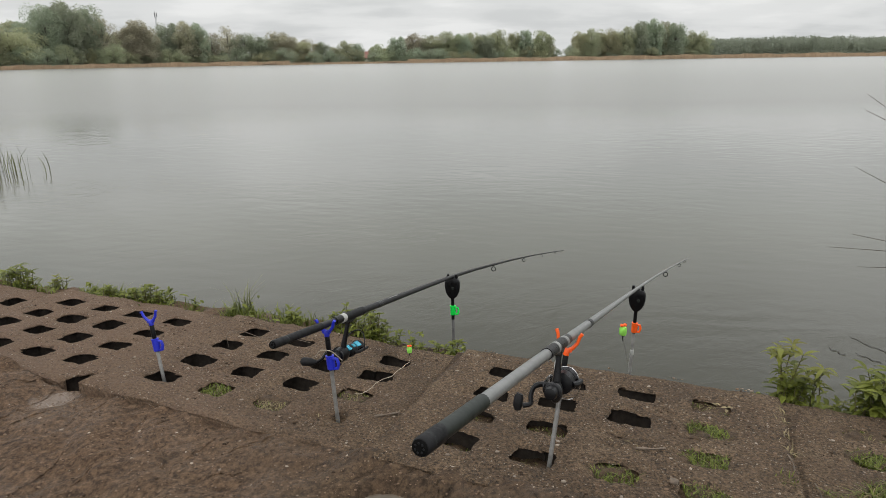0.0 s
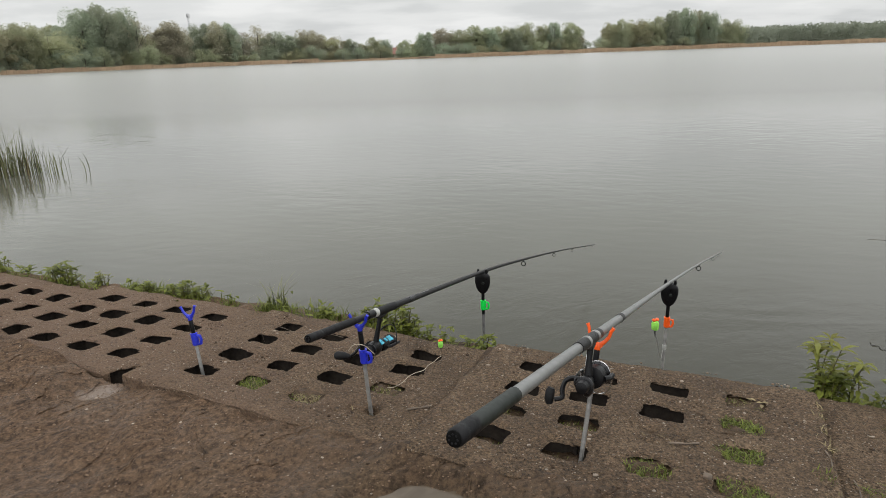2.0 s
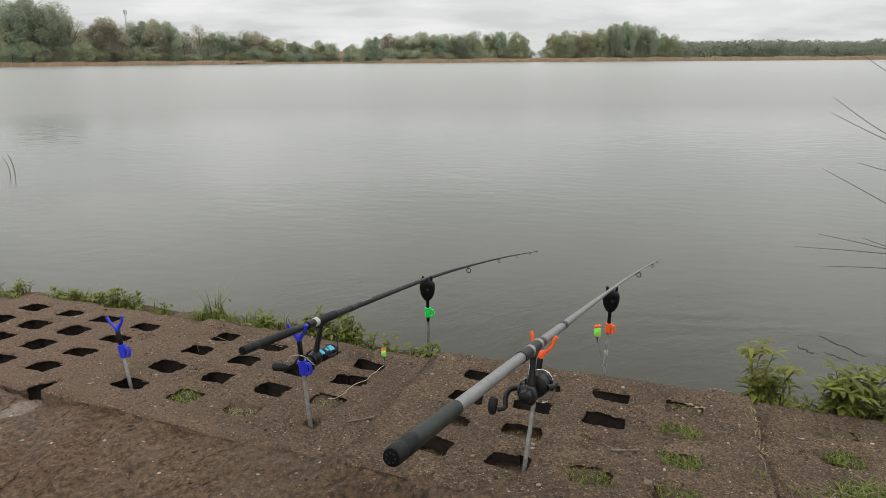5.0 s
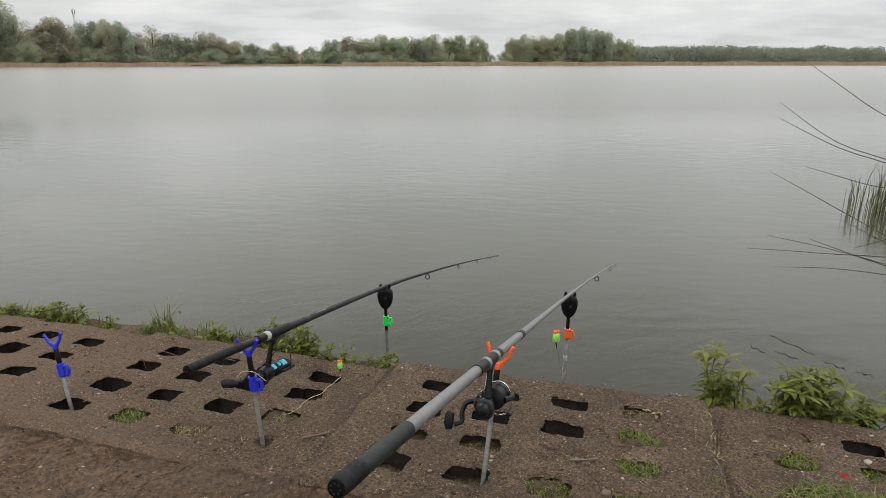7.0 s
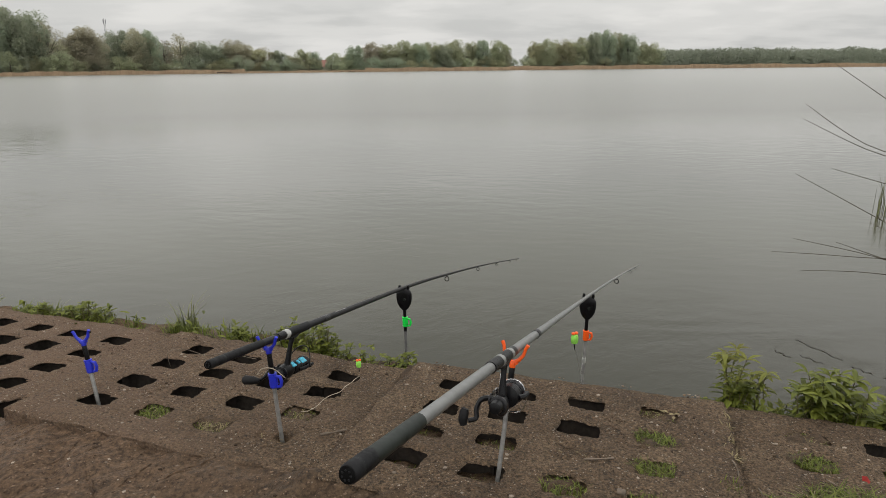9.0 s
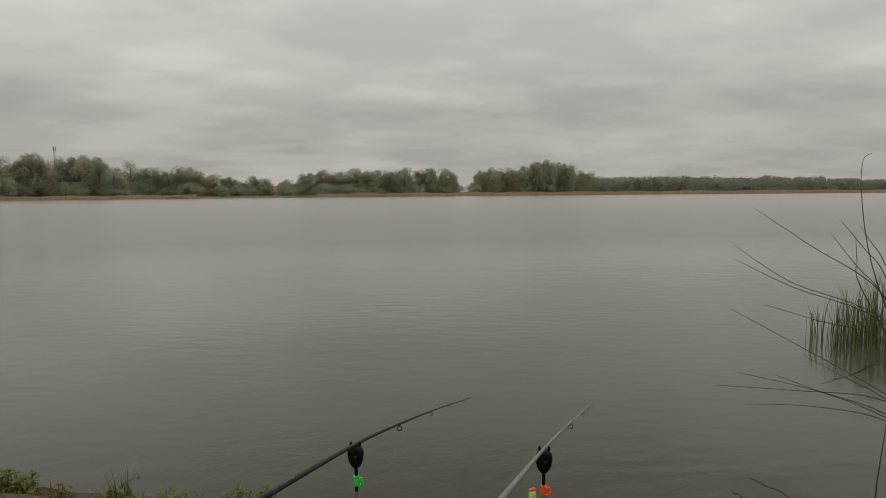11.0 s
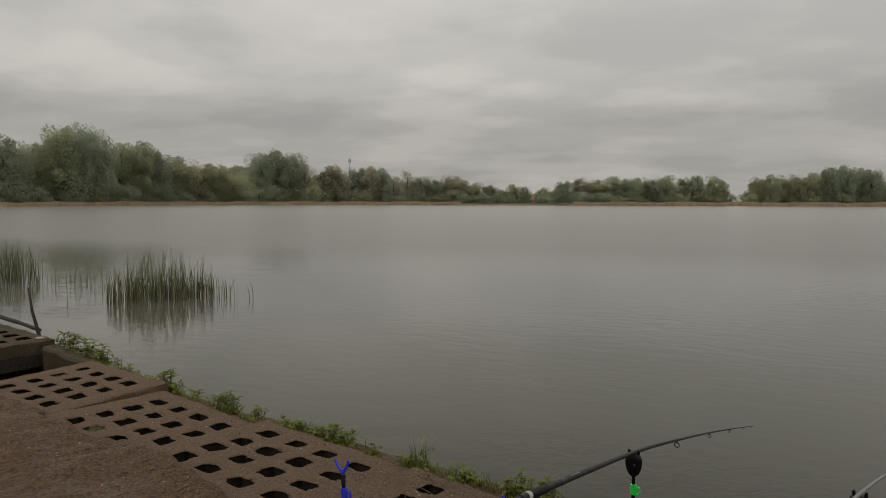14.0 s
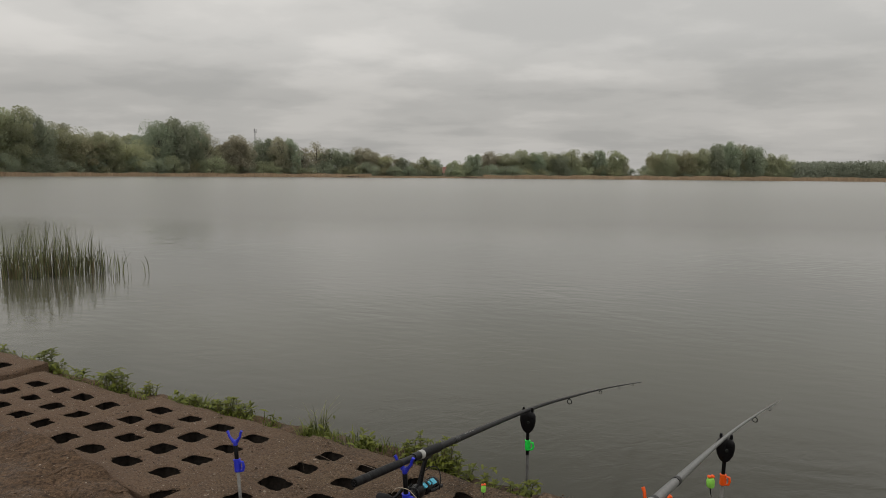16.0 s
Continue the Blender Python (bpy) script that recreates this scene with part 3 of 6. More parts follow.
def ground_z(u, v):
    x, y = xy(u, v)
    far = math.hypot(x, y)
    if v > 6 and far > 60:
        az = math.degrees(math.atan2(x, y))
        d = shore(az)
        return -3.0 + (3.0 + WATER + 0.35) * smooth(d - 2, d + 14, far) + 2.5 * smooth(d + 30, d + 400, far)
    if far > 8 and v < 1.9:
        return near_z(u) - 0.05
    mud = near_z(u) - 0.030 - 0.02 * smooth(1.0, 0.3, v)
    near = smooth(-6, -4.5, u) * smooth(4, 2, u)
    if near > 0:
        lump = fbm(x, y, 2.2, 3.0, 3) * 0.016 + fbm(x, y, 9.0, 7.0, 5) * 0.010 - abs(fbm(x, y, 3.6, 11.0, 5)) * 0.020 - abs(fbm(x, y, 9.0, 17.0, 3)) * 0.008 + 0.010
        # trodden ridges run beside the paving, and trampled mud lies over its landward rim
        p_, q_ = x * 0.79 + y * 0.62, y * 0.79 - x * 0.62
        lump += 0.009 * fbm(p_ * 0.30, q_, 14.0, 21.0, 4) - 0.010 * abs(fbm(p_ * 0.35, q_, 8.0, 25.0, 3))
        bare = smooth(-1.27, -1.17, u) * smooth(-0.66, -0.74, u)
        lump += 0.014 + 0.026 * smooth(-1.42, -1.30, u) * (1 - 0.8 * bare) * smooth(0.98, 1.19, v) * (0.75 + 0.8 * fbm(x, y, 5.0, 31.0, 3))
        # along one slab its landward edge stands free
        lump -= 0.006 * bare * smooth(1.08, 1.17, v)
        lump += 0.012 * smooth(0.75, 0.95, math.sin(9 * v + 3.0 * fbm(x, y, 1.2, 5.0, 2) + 1.3 * u))
        cover = smooth(-1.86, -2.15, u) * (0.056 + 0.014 * fbm(x, y, 3.0, 2.0, 2))
        mud += lump * near + cover
        for px, py, a, b in PUDDLES:
            q = ((x - px) / a) ** 2 + ((y - py) / b) ** 2
            mud -= (0.014 * math.exp(-q * 0.8) + lump * 0.6 * math.exp(-q * 1.2)) * near
    if near > 0:
        # the basin of the brown puddle
        q = math.hypot((u + POOL_U) / 0.150, (v - POOL_V) / 0.105) + 0.45 * fbm(x, y, 8.0, 41.0, 5)
        mud += (POOL - 0.004 + 0.010 * (min(q, 3.0) - 1.0) - mud) * smooth(1.45, 0.85, q)
    mud -= 0.10 * math.exp(-((u + 1.745) / 0.045) ** 2 - ((v - 1.25) / 0.045) ** 2)
    mud -= 0.22 * math.exp(-((x + 4.03) / 0.20) ** 2 - ((y - 3.33) / 0.16) ** 2)
    wide = smooth(-1.84, -2.1, u)
    rim = 1.185 + 0.035 * wide + 0.03 * wide * fbm(x, y, 2.5, 9.0, 2) + 0.012 * fbm(x, y, 9.0, 1.0, 2)
    hollow = mid_z(u) - 0.46
    for q in (-3.70, -2.70, -1.69, -0.675, 0.335):
        hollow += (0.34 if q > 0.3 else 0.418) * smooth(0.045, 0.02, abs(u - q)) * (smooth(1.33, 1.40, v) if q == -1.69 else 1.0)
    paved = smooth(-6.2, -6.0, u) * smooth(1.30, 1.24, u)
    z = mud + (hollow - mud) * smooth(rim, rim + 0.045 + 0.095 * wide, v) * paved
    crest = mid_z(u) - 0.060 - 0.05 * smooth(-1.15, -1.05, u) - 0.05 * smooth(-0.74, -0.62, u) * smooth(0.40, 0.30, u) + 0.02 * fbm(x, y, 6.0, 4.0, 3)
    z += (crest - z) * smooth(1.90, 1.95, v)
    z += (WATER - 0.5 - z) * smooth(2.03, 2.5, v)
    return z + (-3.0 - z) * smooth(2.6, 9.0, v)


def grow(start, end, first, factor):
    out, step = [], first
    while abs(start) < abs(end):
        step *= factor
        start += step
        out.append(start)
    return out


us = sorted([-5.0 - d for d in grow(0, 2600, 0.03, 1.22)] + list(np.arange(-5.0, 2.2, 0.0135)) + [2.2 + d for d in grow(0, 2600, 0.03, 1.22)])
vs = sorted([0.72 - d for d in grow(0, 1500, 0.03, 1.3)] + list(np.arange(0.72, 2.16, 0.0125)) + [2.16 + d for d in grow(0, 2800, 0.04, 1.13)])
gv, gf = [], []
for v in vs:
    for u in us:
        x, y = xy(u, v)
        gv.append((x, y, ground_z(u, v)))
nu_ = len(us)
for j in range(len(vs) - 1):
    for i in range(nu_ - 1):
        a = j * nu_ + i
        gf.append((a, a + 1, a + 1 + nu_, a + nu_))
me = bpy.data.meshes.new("ground")
me.from_pydata(gv, [], gf)
me.materials.append(MUD)
me.shade_smooth()
tagged(new("ground", me), "trodden wet brown mud sloping into the lake", "ground", kind="structure")

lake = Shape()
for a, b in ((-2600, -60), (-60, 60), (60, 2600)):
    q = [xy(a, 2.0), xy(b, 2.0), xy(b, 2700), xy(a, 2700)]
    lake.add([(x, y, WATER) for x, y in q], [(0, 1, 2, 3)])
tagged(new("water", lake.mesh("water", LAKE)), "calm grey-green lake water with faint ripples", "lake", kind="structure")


pool = Shape().add([(*xy(-POOL_U + 0.21 * math.cos(k * 0.2618), POOL_V + 0.15 * math.sin(k * 0.2618)), POOL - 0.0045) for k in range(24)], [tuple(range(24))])
tagged(new("puddle", pool.mesh("puddle", MUDDY)), "shallow brown puddle lying in trodden mud", "puddle", kind="structure")


SLAB_L, SLAB_W, SLAB_T = 0.992, 0.747, 0.20
PITCH_U, PITCH_V = 0.200, 0.150


def slab_shape(seed, hu, hv, chip=None, material=None):
    """A grid paving slab with four by four ragged openings that go right through."""
    rnd = random.Random(seed)
    nx, ny = 132, 100
    holes = []
    for j in range(4):
        for i in range(4):
            holes.append(((i - 1.5) * PITCH_U + rnd.uniform(-0.006, 0.006), (1.5 - j) * PITCH_V + rnd.uniform(-0.005, 0.005),
                          hu * rnd.uniform(0.9, 1.1), hv * rnd.uniform(0.88, 1.12), rnd.uniform(-0.07, 0.07)))

    def gap(x, y):
        i = min(3, max(0, round(x / PITCH_U + 1.5)))
        j = min(3, max(0, round(1.5 - y / PITCH_V)))
        cx, cy, a, b, turn = holes[j * 4 + i]
        dx, dy = (x - cx) + turn * (y - cy), (y - cy) - turn * (x - cx)
        qx, qy = abs(dx) - a + 0.012, abs(dy) - b + 0.012
        d = math.hypot(max(qx, 0), max(qy, 0)) + min(max(qx, qy), 0) - 0.012
        d += 0.011 * noise.noise(Vector((x * 18, y * 18, seed))) + 0.007 * noise.noise(Vector((x * 60, y * 60, seed + 5.0)))
        if chip:
            b_ = math.hypot(x - chip[0], y - chip[1]) - chip[2] + 0.03 * noise.noise(Vector((x * 14, y * 14, seed + 7.0)))
            if b_ < d:
                return b_, (chip[0], chip[1])
        return d, (cx, cy)

    verts, keep = [], []
    for j in range(ny + 1):
        for i in range(nx + 1):
            x, y = (i / nx - 0.5) * SLAB_L, (j / ny - 0.5) * SLAB_W
            d, c = gap(x, y)
            ex, ey = SLAB_L / 2 - abs(x), SLAB_W / 2 - abs(y)
            edge = min(ex, ey)
            inside = d < 0
            if inside and d > -0.012:
                k = math.hypot(x - c[0], y - c[1]) + 1e-6
                x, y = x - (x - c[0]) / k * d, y - (y - c[1]) / k * d
            z = 0.006 * noise.fractal(Vector((x * 5, y * 5, seed)), 1, 2, 3) + 0.0022 * noise.fractal(Vector((x * 38, y * 38, seed)), 1, 2, 3)
            z -= 0.007 * math.exp(-max(d, 0) / 0.010) + 0.010 * math.exp(-edge / 0.012) * (1 + noise.noise(Vector((x * 9, y * 9, seed + 2))))
            if edge < 1e-6:
                w = 0.006 * noise.noise(Vector((x * 12, y * 12, seed + 9)))
                x, y = x - w * (1 if ex < 1e-6 else 0) * (1 if x > 0 else -1), y - w * (1 if ey < 1e-6 else 0) * (1 if y > 0 else -1)
            verts.append((x, y, z))
            keep.append(not inside)
    faces = []
    for j in range(ny):
        for i in range(nx):
            a = j * (nx + 1) + i
            q = (a, a + 1, a + nx + 2, a + nx + 1)
            if any(keep[k] for k in q):
                faces.append(q)
    edges = {}
    for f in faces:
        for a, b in zip(f, f[1:] + f[:1]):
            edges[(a, b)] = True
    rim = [(a, b) for a, b in edges if (b, a) not in edges]
    low = {}
    for a, b in rim:
        for k in (a, b):
            if k not in low:
                x, y, z = verts[k]
                w = 0.004 * noise.noise(Vector((x * 40, y * 40, seed + 3)))
                low[k] = len(verts)
                # the openings widen downwards under a worn lip
                q = gap(x, y)[1]
                out = Vector((x - q[0], y - q[1])).normalized() * (0.027 if min(SLAB_L / 2 - abs(x), SLAB_W / 2 - abs(y)) > 0.02 else -0.004)
                lip = 0.011 if min(SLAB_L / 2 - abs(x), SLAB_W / 2 - abs(y)) > 0.02 else 0.09
                verts.append((x + w + out.x * 0.85, y + w + out.y * 0.85, z - lip))
                verts.append((x - w + out.x, y + w * 0.5 + out.y, -SLAB_T))
    for a, b in rim:
        faces.append((b, a, low[a], low[b]))
    walls = len(faces)
    for a, b in rim:
        faces.append((low[b], low[a], low[a] + 1, low[b] + 1))
    s = Shape()
    s.v, s.f = verts, faces
    me = sharp(s.mesh("concrete_slab", material or CONCRETE), 50)
    # walls below the lip: damp soil tone, blackened to carry the openings' shade
    me.materials.append(SHADED_SOIL)
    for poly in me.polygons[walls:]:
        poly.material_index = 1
    return me


SLABS = [  # x, y, z, tilt, lean, turn, half opening along and across
    (-3.341, 3.010, -0.066, 1.3, -0.8, -21.1, 0.049, 0.039),
    (-2.405, 2.616, -0.078, -2.9, 0.9, -21.1, 0.050, 0.041),
    (-1.484, 2.270, -0.032, -5.2, 0.4, -21.1, 0.050, 0.041),
    (-0.534, 1.865, -0.008, -5.7, 1.8, -20.6, 0.049, 0.037),
    (0.391, 1.478, 0.022, -3.9, -0.8, -22.4, 0.052, 0.032),
    (1.356, 1.183, -0.024, -5.5, -0.1, -23.2, 0.053, 0.037),
]
slab_at = []
for k, (x, y, z, rx, ry, rz, hu, hv) in enumerate(SLABS):
    m = pose(x, y, z, rx, ry, rz)
    slab_at.append(m)
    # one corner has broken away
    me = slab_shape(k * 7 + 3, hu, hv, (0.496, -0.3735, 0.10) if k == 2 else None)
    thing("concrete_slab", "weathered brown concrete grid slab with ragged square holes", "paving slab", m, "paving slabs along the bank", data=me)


def on_slab(k, u, v, z=0.0):
    """A place on slab k, from its centre."""
    return slab_at[k] @ Vector((u, v, z))


def opening(k, col, row, z=0.0):
    return on_slab(k, (col - 1.5) * PITCH_U, (1.5 - row) * PITCH_V, z)


# ---- far shore ----
def polar(az, d, z=0.0):
    return Vector((d * math.sin(radians(az)), d * math.cos(radians(az)), z))


def leaf_clumps(rng, centres, radii, per, size):
    """Many small three-cornered leaf clumps in the outer part of the given lobes, turned mostly outwards."""
    n = len(centres) * per
    c, r = np.repeat(centres, per, 0), np.repeat(radii, per, 0)
    d = rng.normal(size=(n, 3))
    d /= np.linalg.norm(d, axis=1, keepdims=True)
    p = c + d * r * (rng.random((n, 1)) ** 0.28)
    nrm = d * 0.35 + 0.8 * rng.normal(size=(n, 3)) + [0, 0, 0.2]
    nrm /= np.linalg.norm(nrm, axis=1, keepdims=True)
    a = np.cross(nrm, rng.normal(size=(n, 3)))
    a /= np.linalg.norm(a, axis=1, keepdims=True)
    b = np.cross(nrm, a)
    s = size * (0.55 + 0.9 * rng.random((n, 1)))
    t = s * (0.6 + 0.5 * rng.random((n, 1)))
    return np.stack([p - a * s - b * t * 0.5, p + a * s - b * t * 0.5, p + b * t], 1).reshape(-1, 3)


def clump_mesh(name, v, material, corners=3):
    me = bpy.data.meshes.new(name)
    n = len(v) // corners
    me.vertices.add(n * corners)
    me.vertices.foreach_set("co", np.ascontiguousarray(v, dtype=np.float32).ravel())
    me.loops.add(n * corners)
    me.loops.foreach_set("vertex_index", np.arange(n * corners, dtype=np.int32))
    me.polygons.add(n)
    me.polygons.foreach_set("loop_start", np.arange(0, n * corners, corners, dtype=np.int32))
    me.materials.append(material)
    me.update(calc_edges=True)
    me.validate()
    return me


# lobes, foot of the crown, half width, leaf clumps to a lobe, tallness of a lobe, lobe size, leaf size
HABITS = {
    "round": (54, 0.05, 0.33, 340, 1.35, 0.105, 0.175),
    "tall": (40, 0.05, 0.22, 340, 1.8, 0.080, 0.165),
    "willow": (40, 0.02, 0.46, 360, 0.95, 0.145, 0.20),
    "bush": (22, 0.0, 0.62, 210, 0.9, 0.21, 0.32),
    "backing": (34, 0.20, 0.34, 130, 1.2, 0.130, 0.27),
    "sparse": (30, 0.22, 0.23, 95, 1.25, 0.085, 0.17),
}


def tree(name, seed, kind, material, label, height=15.0):
    """A tree 15 m high: tapered trunk with limbs, and a lobed crown of leaf clumps with gaps."""
    rng, rnd = np.random.default_rng(seed), random.Random(seed)
    n, base, rw, per, tall, lobe, size = HABITS[kind]
    cs, rs = [], []
    mid, half = (0.95 + base) / 2, (0.95 - base) / 2
    # a few leaders of their own height make the crown's outline uneven
    heads = [(rnd.uniform(-0.5, 0.5) * rw, rnd.uniform(-0.5, 0.5) * rw, rnd.uniform(0.74, 1.0)) for _ in range(6)] + [(0.0, 0.0, 1.0)]
    for k in range(n):
        hx, hy, top = heads[k % len(heads)]
        t = (k + rnd.random()) / n
        z = base + (0.97 * top - base) * t
        # fullest a third of the way up, domed above
        q = (z - mid) / half
        prof = math.sqrt(max(0.05, 1 - abs(q) ** 2.8)) if q > 0 else 1.0
        a, out = k * 2.4 + rnd.uniform(-0.5, 0.5), math.sqrt(rnd.uniform(0.2, 1)) * rw * prof * 0.75
        r = lobe * rnd.choice([0.65, 0.8, 0.95, 1.1, 1.35])
        z = min(z, 0.99 - r * tall * 0.75)
        cs.append(((hx * 0.55 + out * math.cos(a)) * height, (hy * 0.55 + out * math.sin(a)) * height, z * height))
        rs.append((r * height, r * height, r * tall * height))
    ob = thing(name, label, "tree", Matrix.Identity(4), "trees on the far shore")
    trunk = Shape()
    trunk.tube([(0, 0, -0.8), (0.1, 0, height * 0.2), (0.0, 0.2, height * 0.55), (0.2, 0.1, height * 0.85)], [0.30, 0.23, 0.15, 0.05], 8)
    for c in cs[::2]:
        z0 = max(height * 0.15, c[2] * 0.55)
        trunk.tube([(0, 0, z0), (c[0] * 0.5, c[1] * 0.5, (z0 + c[2]) * 0.52), c], [0.11, 0.07, 0.03], 5)
    part("trunk", trunk, BARK, ob)
    part("crown", clump_mesh("crown", leaf_clumps(rng, np.array(cs), np.array(rs), per, size), material), material, ob)
    return ob


KINDS = {
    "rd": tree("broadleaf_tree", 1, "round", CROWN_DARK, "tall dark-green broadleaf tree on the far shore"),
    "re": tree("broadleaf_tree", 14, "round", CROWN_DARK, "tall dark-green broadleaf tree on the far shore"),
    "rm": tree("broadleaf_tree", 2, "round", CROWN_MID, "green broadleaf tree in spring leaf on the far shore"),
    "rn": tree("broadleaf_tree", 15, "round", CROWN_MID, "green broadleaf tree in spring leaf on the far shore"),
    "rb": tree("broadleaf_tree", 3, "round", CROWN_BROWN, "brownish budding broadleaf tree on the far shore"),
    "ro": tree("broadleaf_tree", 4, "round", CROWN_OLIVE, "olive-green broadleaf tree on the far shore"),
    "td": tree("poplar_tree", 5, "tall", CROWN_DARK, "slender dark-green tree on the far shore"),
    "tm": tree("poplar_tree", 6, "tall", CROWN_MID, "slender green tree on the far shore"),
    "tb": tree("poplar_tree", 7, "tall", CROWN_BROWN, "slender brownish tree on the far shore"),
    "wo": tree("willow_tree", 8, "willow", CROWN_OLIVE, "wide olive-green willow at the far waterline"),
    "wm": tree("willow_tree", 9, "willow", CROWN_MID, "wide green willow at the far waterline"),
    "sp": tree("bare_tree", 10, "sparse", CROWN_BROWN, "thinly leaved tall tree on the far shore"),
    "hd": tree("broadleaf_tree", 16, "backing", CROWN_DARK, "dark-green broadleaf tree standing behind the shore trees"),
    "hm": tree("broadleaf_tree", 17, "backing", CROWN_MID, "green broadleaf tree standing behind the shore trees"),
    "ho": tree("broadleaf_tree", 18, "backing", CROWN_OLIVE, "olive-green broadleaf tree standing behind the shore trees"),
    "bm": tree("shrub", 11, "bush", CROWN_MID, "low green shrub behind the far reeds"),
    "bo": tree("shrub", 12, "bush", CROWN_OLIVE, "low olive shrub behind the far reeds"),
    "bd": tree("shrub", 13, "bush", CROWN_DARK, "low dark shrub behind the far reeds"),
}
WIDE = {"r": 0.72, "h": 0.72, "t": 0.48, "w": 0.98, "s": 0.5, "b": 1.35}
used = set()


def plant_tree(az, el, wide, kind, back=14.0):
    """Stands a tree at a compass angle, as high as the given angle above the eye and as wide in degrees."""
    d = shore(az) + back
    base = WATER + 0.3 + 2.5 * smooth(30, 400, back)
    height = (1.0 + d * math.tan(radians(el)) - base) * 1.0
    width = d * radians(wide) * 1.2
    sz = height / 15.0
    sx = width / (15.0 * WIDE[kind[0]])
    sx = min(max(sx, 0.55 * sz), 1.7 * sz)
    p = polar(az, d, base)
    turn = (az * 37.0) % 360
    # two builds of the commonest trees stand mixed
    kind = {"rd": "re", "rm": "rn"}.get(kind, kind) if round(az * 10) % 2 else kind
    m = Matrix.Translation(p) @ Matrix.Rotation(radians(turn), 4, "Z") @ Matrix.Diagonal((sx, sx, sz, 1))
    if kind in used:
        sc = KINDS[kind].scale
        copy_thing(KINDS[kind], m @ Matrix.Diagonal((1 / sc[0], 1 / sc[1], 1 / sc[2], 1)))
    else:
        KINDS[kind].matrix_basis = m
        used.add(kind)


# compass angle, height angle, width in degrees, kind
WEST = [(-57, 5.0, 4, "rd"), (-53.5, 4.9, 4, "rm"), (-50.4, 4.6, 3.2, "rd"), (-48.6, 4.2, 2.6, "rm"),
        (-46.9, 5.45, 2.8, "tm"), (-45.6, 5.75, 3.2, "rd"), (-44.2, 5.35, 2.6, "rd"), (-42.4, 4.45, 2.8, "rm"), (-41.2, 4.65, 2.8, "rm"), (-40.0, 4.1, 2.4, "rd")]
WEST2 = [(-38.4, 3.65, 2.6, "rm"), (-36.9, 2.85, 3.2, "wo"), (-35.2, 3.1, 2.6, "rm"), (-33.7, 2.75, 3.2, "wo"), (-31.4, 4.1, 2.6, "rd"), (-30.1, 4.4, 3.0, "rd"), (-28.6, 4.15, 2.6, "rd"),
         (-27.6, 3.6, 1.6, "sp"), (-25.5, 3.4, 2.2, "tb"), (-24.7, 2.9, 2.0, "rb"), (-22.9, 3.0, 2.0, "rd"), (-21.4, 3.3, 2.0, "tb"), (-20.7, 3.0, 1.8, "rd")]
MIDDLE = [(-19.7, 2.3, 1.3, "sp"), (-18.4, 2.85, 1.7, "sp"), (-17.0, 2.25, 2.2, "rd"), (-15.6, 1.95, 2.2, "rd"), (-14.2, 2.35, 2.4, "rb"), (-13.4, 2.0, 2.8, "wo"),
          (-12.0, 1.8, 2.0, "wo"), (-10.7, 1.5, 1.4, "rd"), (-9.7, 1.1, 1.2, "rm"), (-8.6, 1.6, 1.2, "rm"), (-7.6, 1.4, 0.9, "rd"), (-7.35, 0.85, 0.6, "rm"), (-6.35, 0.9, 0.6, "ro"), (-5.9, 1.3, 1.1, "rm"), (-5.0, 1.1, 0.9, "ro")]
EAST = [(-4.1, 1.9, 1.5, "rd"), (-2.8, 2.15, 1.7, "rb"), (-1.4, 2.0, 1.8, "rm"), (0.4, 2.3, 2.0, "rm"), (1.5, 2.05, 1.6, "rd"), (2.6, 2.15, 1.8, "rm"), (3.6, 2.0, 1.6, "rd"),
        (4.7, 2.35, 1.7, "rm"), (6.2, 2.15, 1.2, "tm"), (7.1, 2.3, 1.3, "td"), (8.5, 2.25, 1.6, "rm"), (9.2, 1.35, 0.9, "rb"), (9.8, 0.75, 1.0, "bd")]
EAST2 = [(10.9, 1.0, 0.9, "bd"), (11.7, 2.1, 1.5, "ro"), (12.7, 2.3, 1.7, "rm"), (14.1, 2.25, 1.8, "ro"), (15.4, 2.4, 1.6, "rm"), (16.7, 2.8, 1.5, "rd"),
         (17.7, 2.95, 1.6, "rd"), (18.6, 2.75, 1.4, "rm"), (19.5, 2.6, 1.5, "rd"), (20.9, 1.95, 1.5, "rm"), (21.7, 1.5, 1.2, "rm")]
for row in (WEST, WEST2, MIDDLE, EAST, EAST2):
    for az, el, wide, kind in row:
        plant_tree(az, el * lerp(az, (-50, 1.04), (-25, 1.0)), wide * 1.12, kind, 14 + (az * 13) % 9)
rnd = random.Random(5)
# a second rank fills the woods, and shrubs close them towards the reeds
for lo, hi, step, ratio in ((-58, -17, 2.0, 0.72), (-4.5, 8.8, 1.9, 0.80), (11.8, 20.8, 1.9, 0.78)):
    az = lo
    while az < hi:
        peak = max((el for row in (WEST, WEST2, MIDDLE, EAST, EAST2) for a, el, w, k in row if abs(a - az) < w * 0.6), default=2.4)
        plant_tree(az, peak * ratio * rnd.uniform(0.85, 1.0), 2.6, rnd.choice(["hd", "hm", "hm", "ho", "hd"]), 34)
        az += step * rnd.uniform(0.8, 1.2)
for lo, hi, step in ((-57, -11.2, 1.25), (-11.2, -7.6, 0.8), (-6.2, 9.0, 1.1), (11.2, 21.8, 1.2)):
    az = lo
    while az < hi:
        plant_tree(az, rnd.uniform(0.35, 1.1) * lerp(az, (-60, 1.5), (-30, 1.35), (-10, 0.9), (20, 0.9)), rnd.uniform(1.4, 2.4), rnd.choice(["bm", "bo", "bd", "bd", "wm"]), rnd.uniform(8, 16))
        az += 0.95 * step * rnd.uniform(0.6, 1.5)

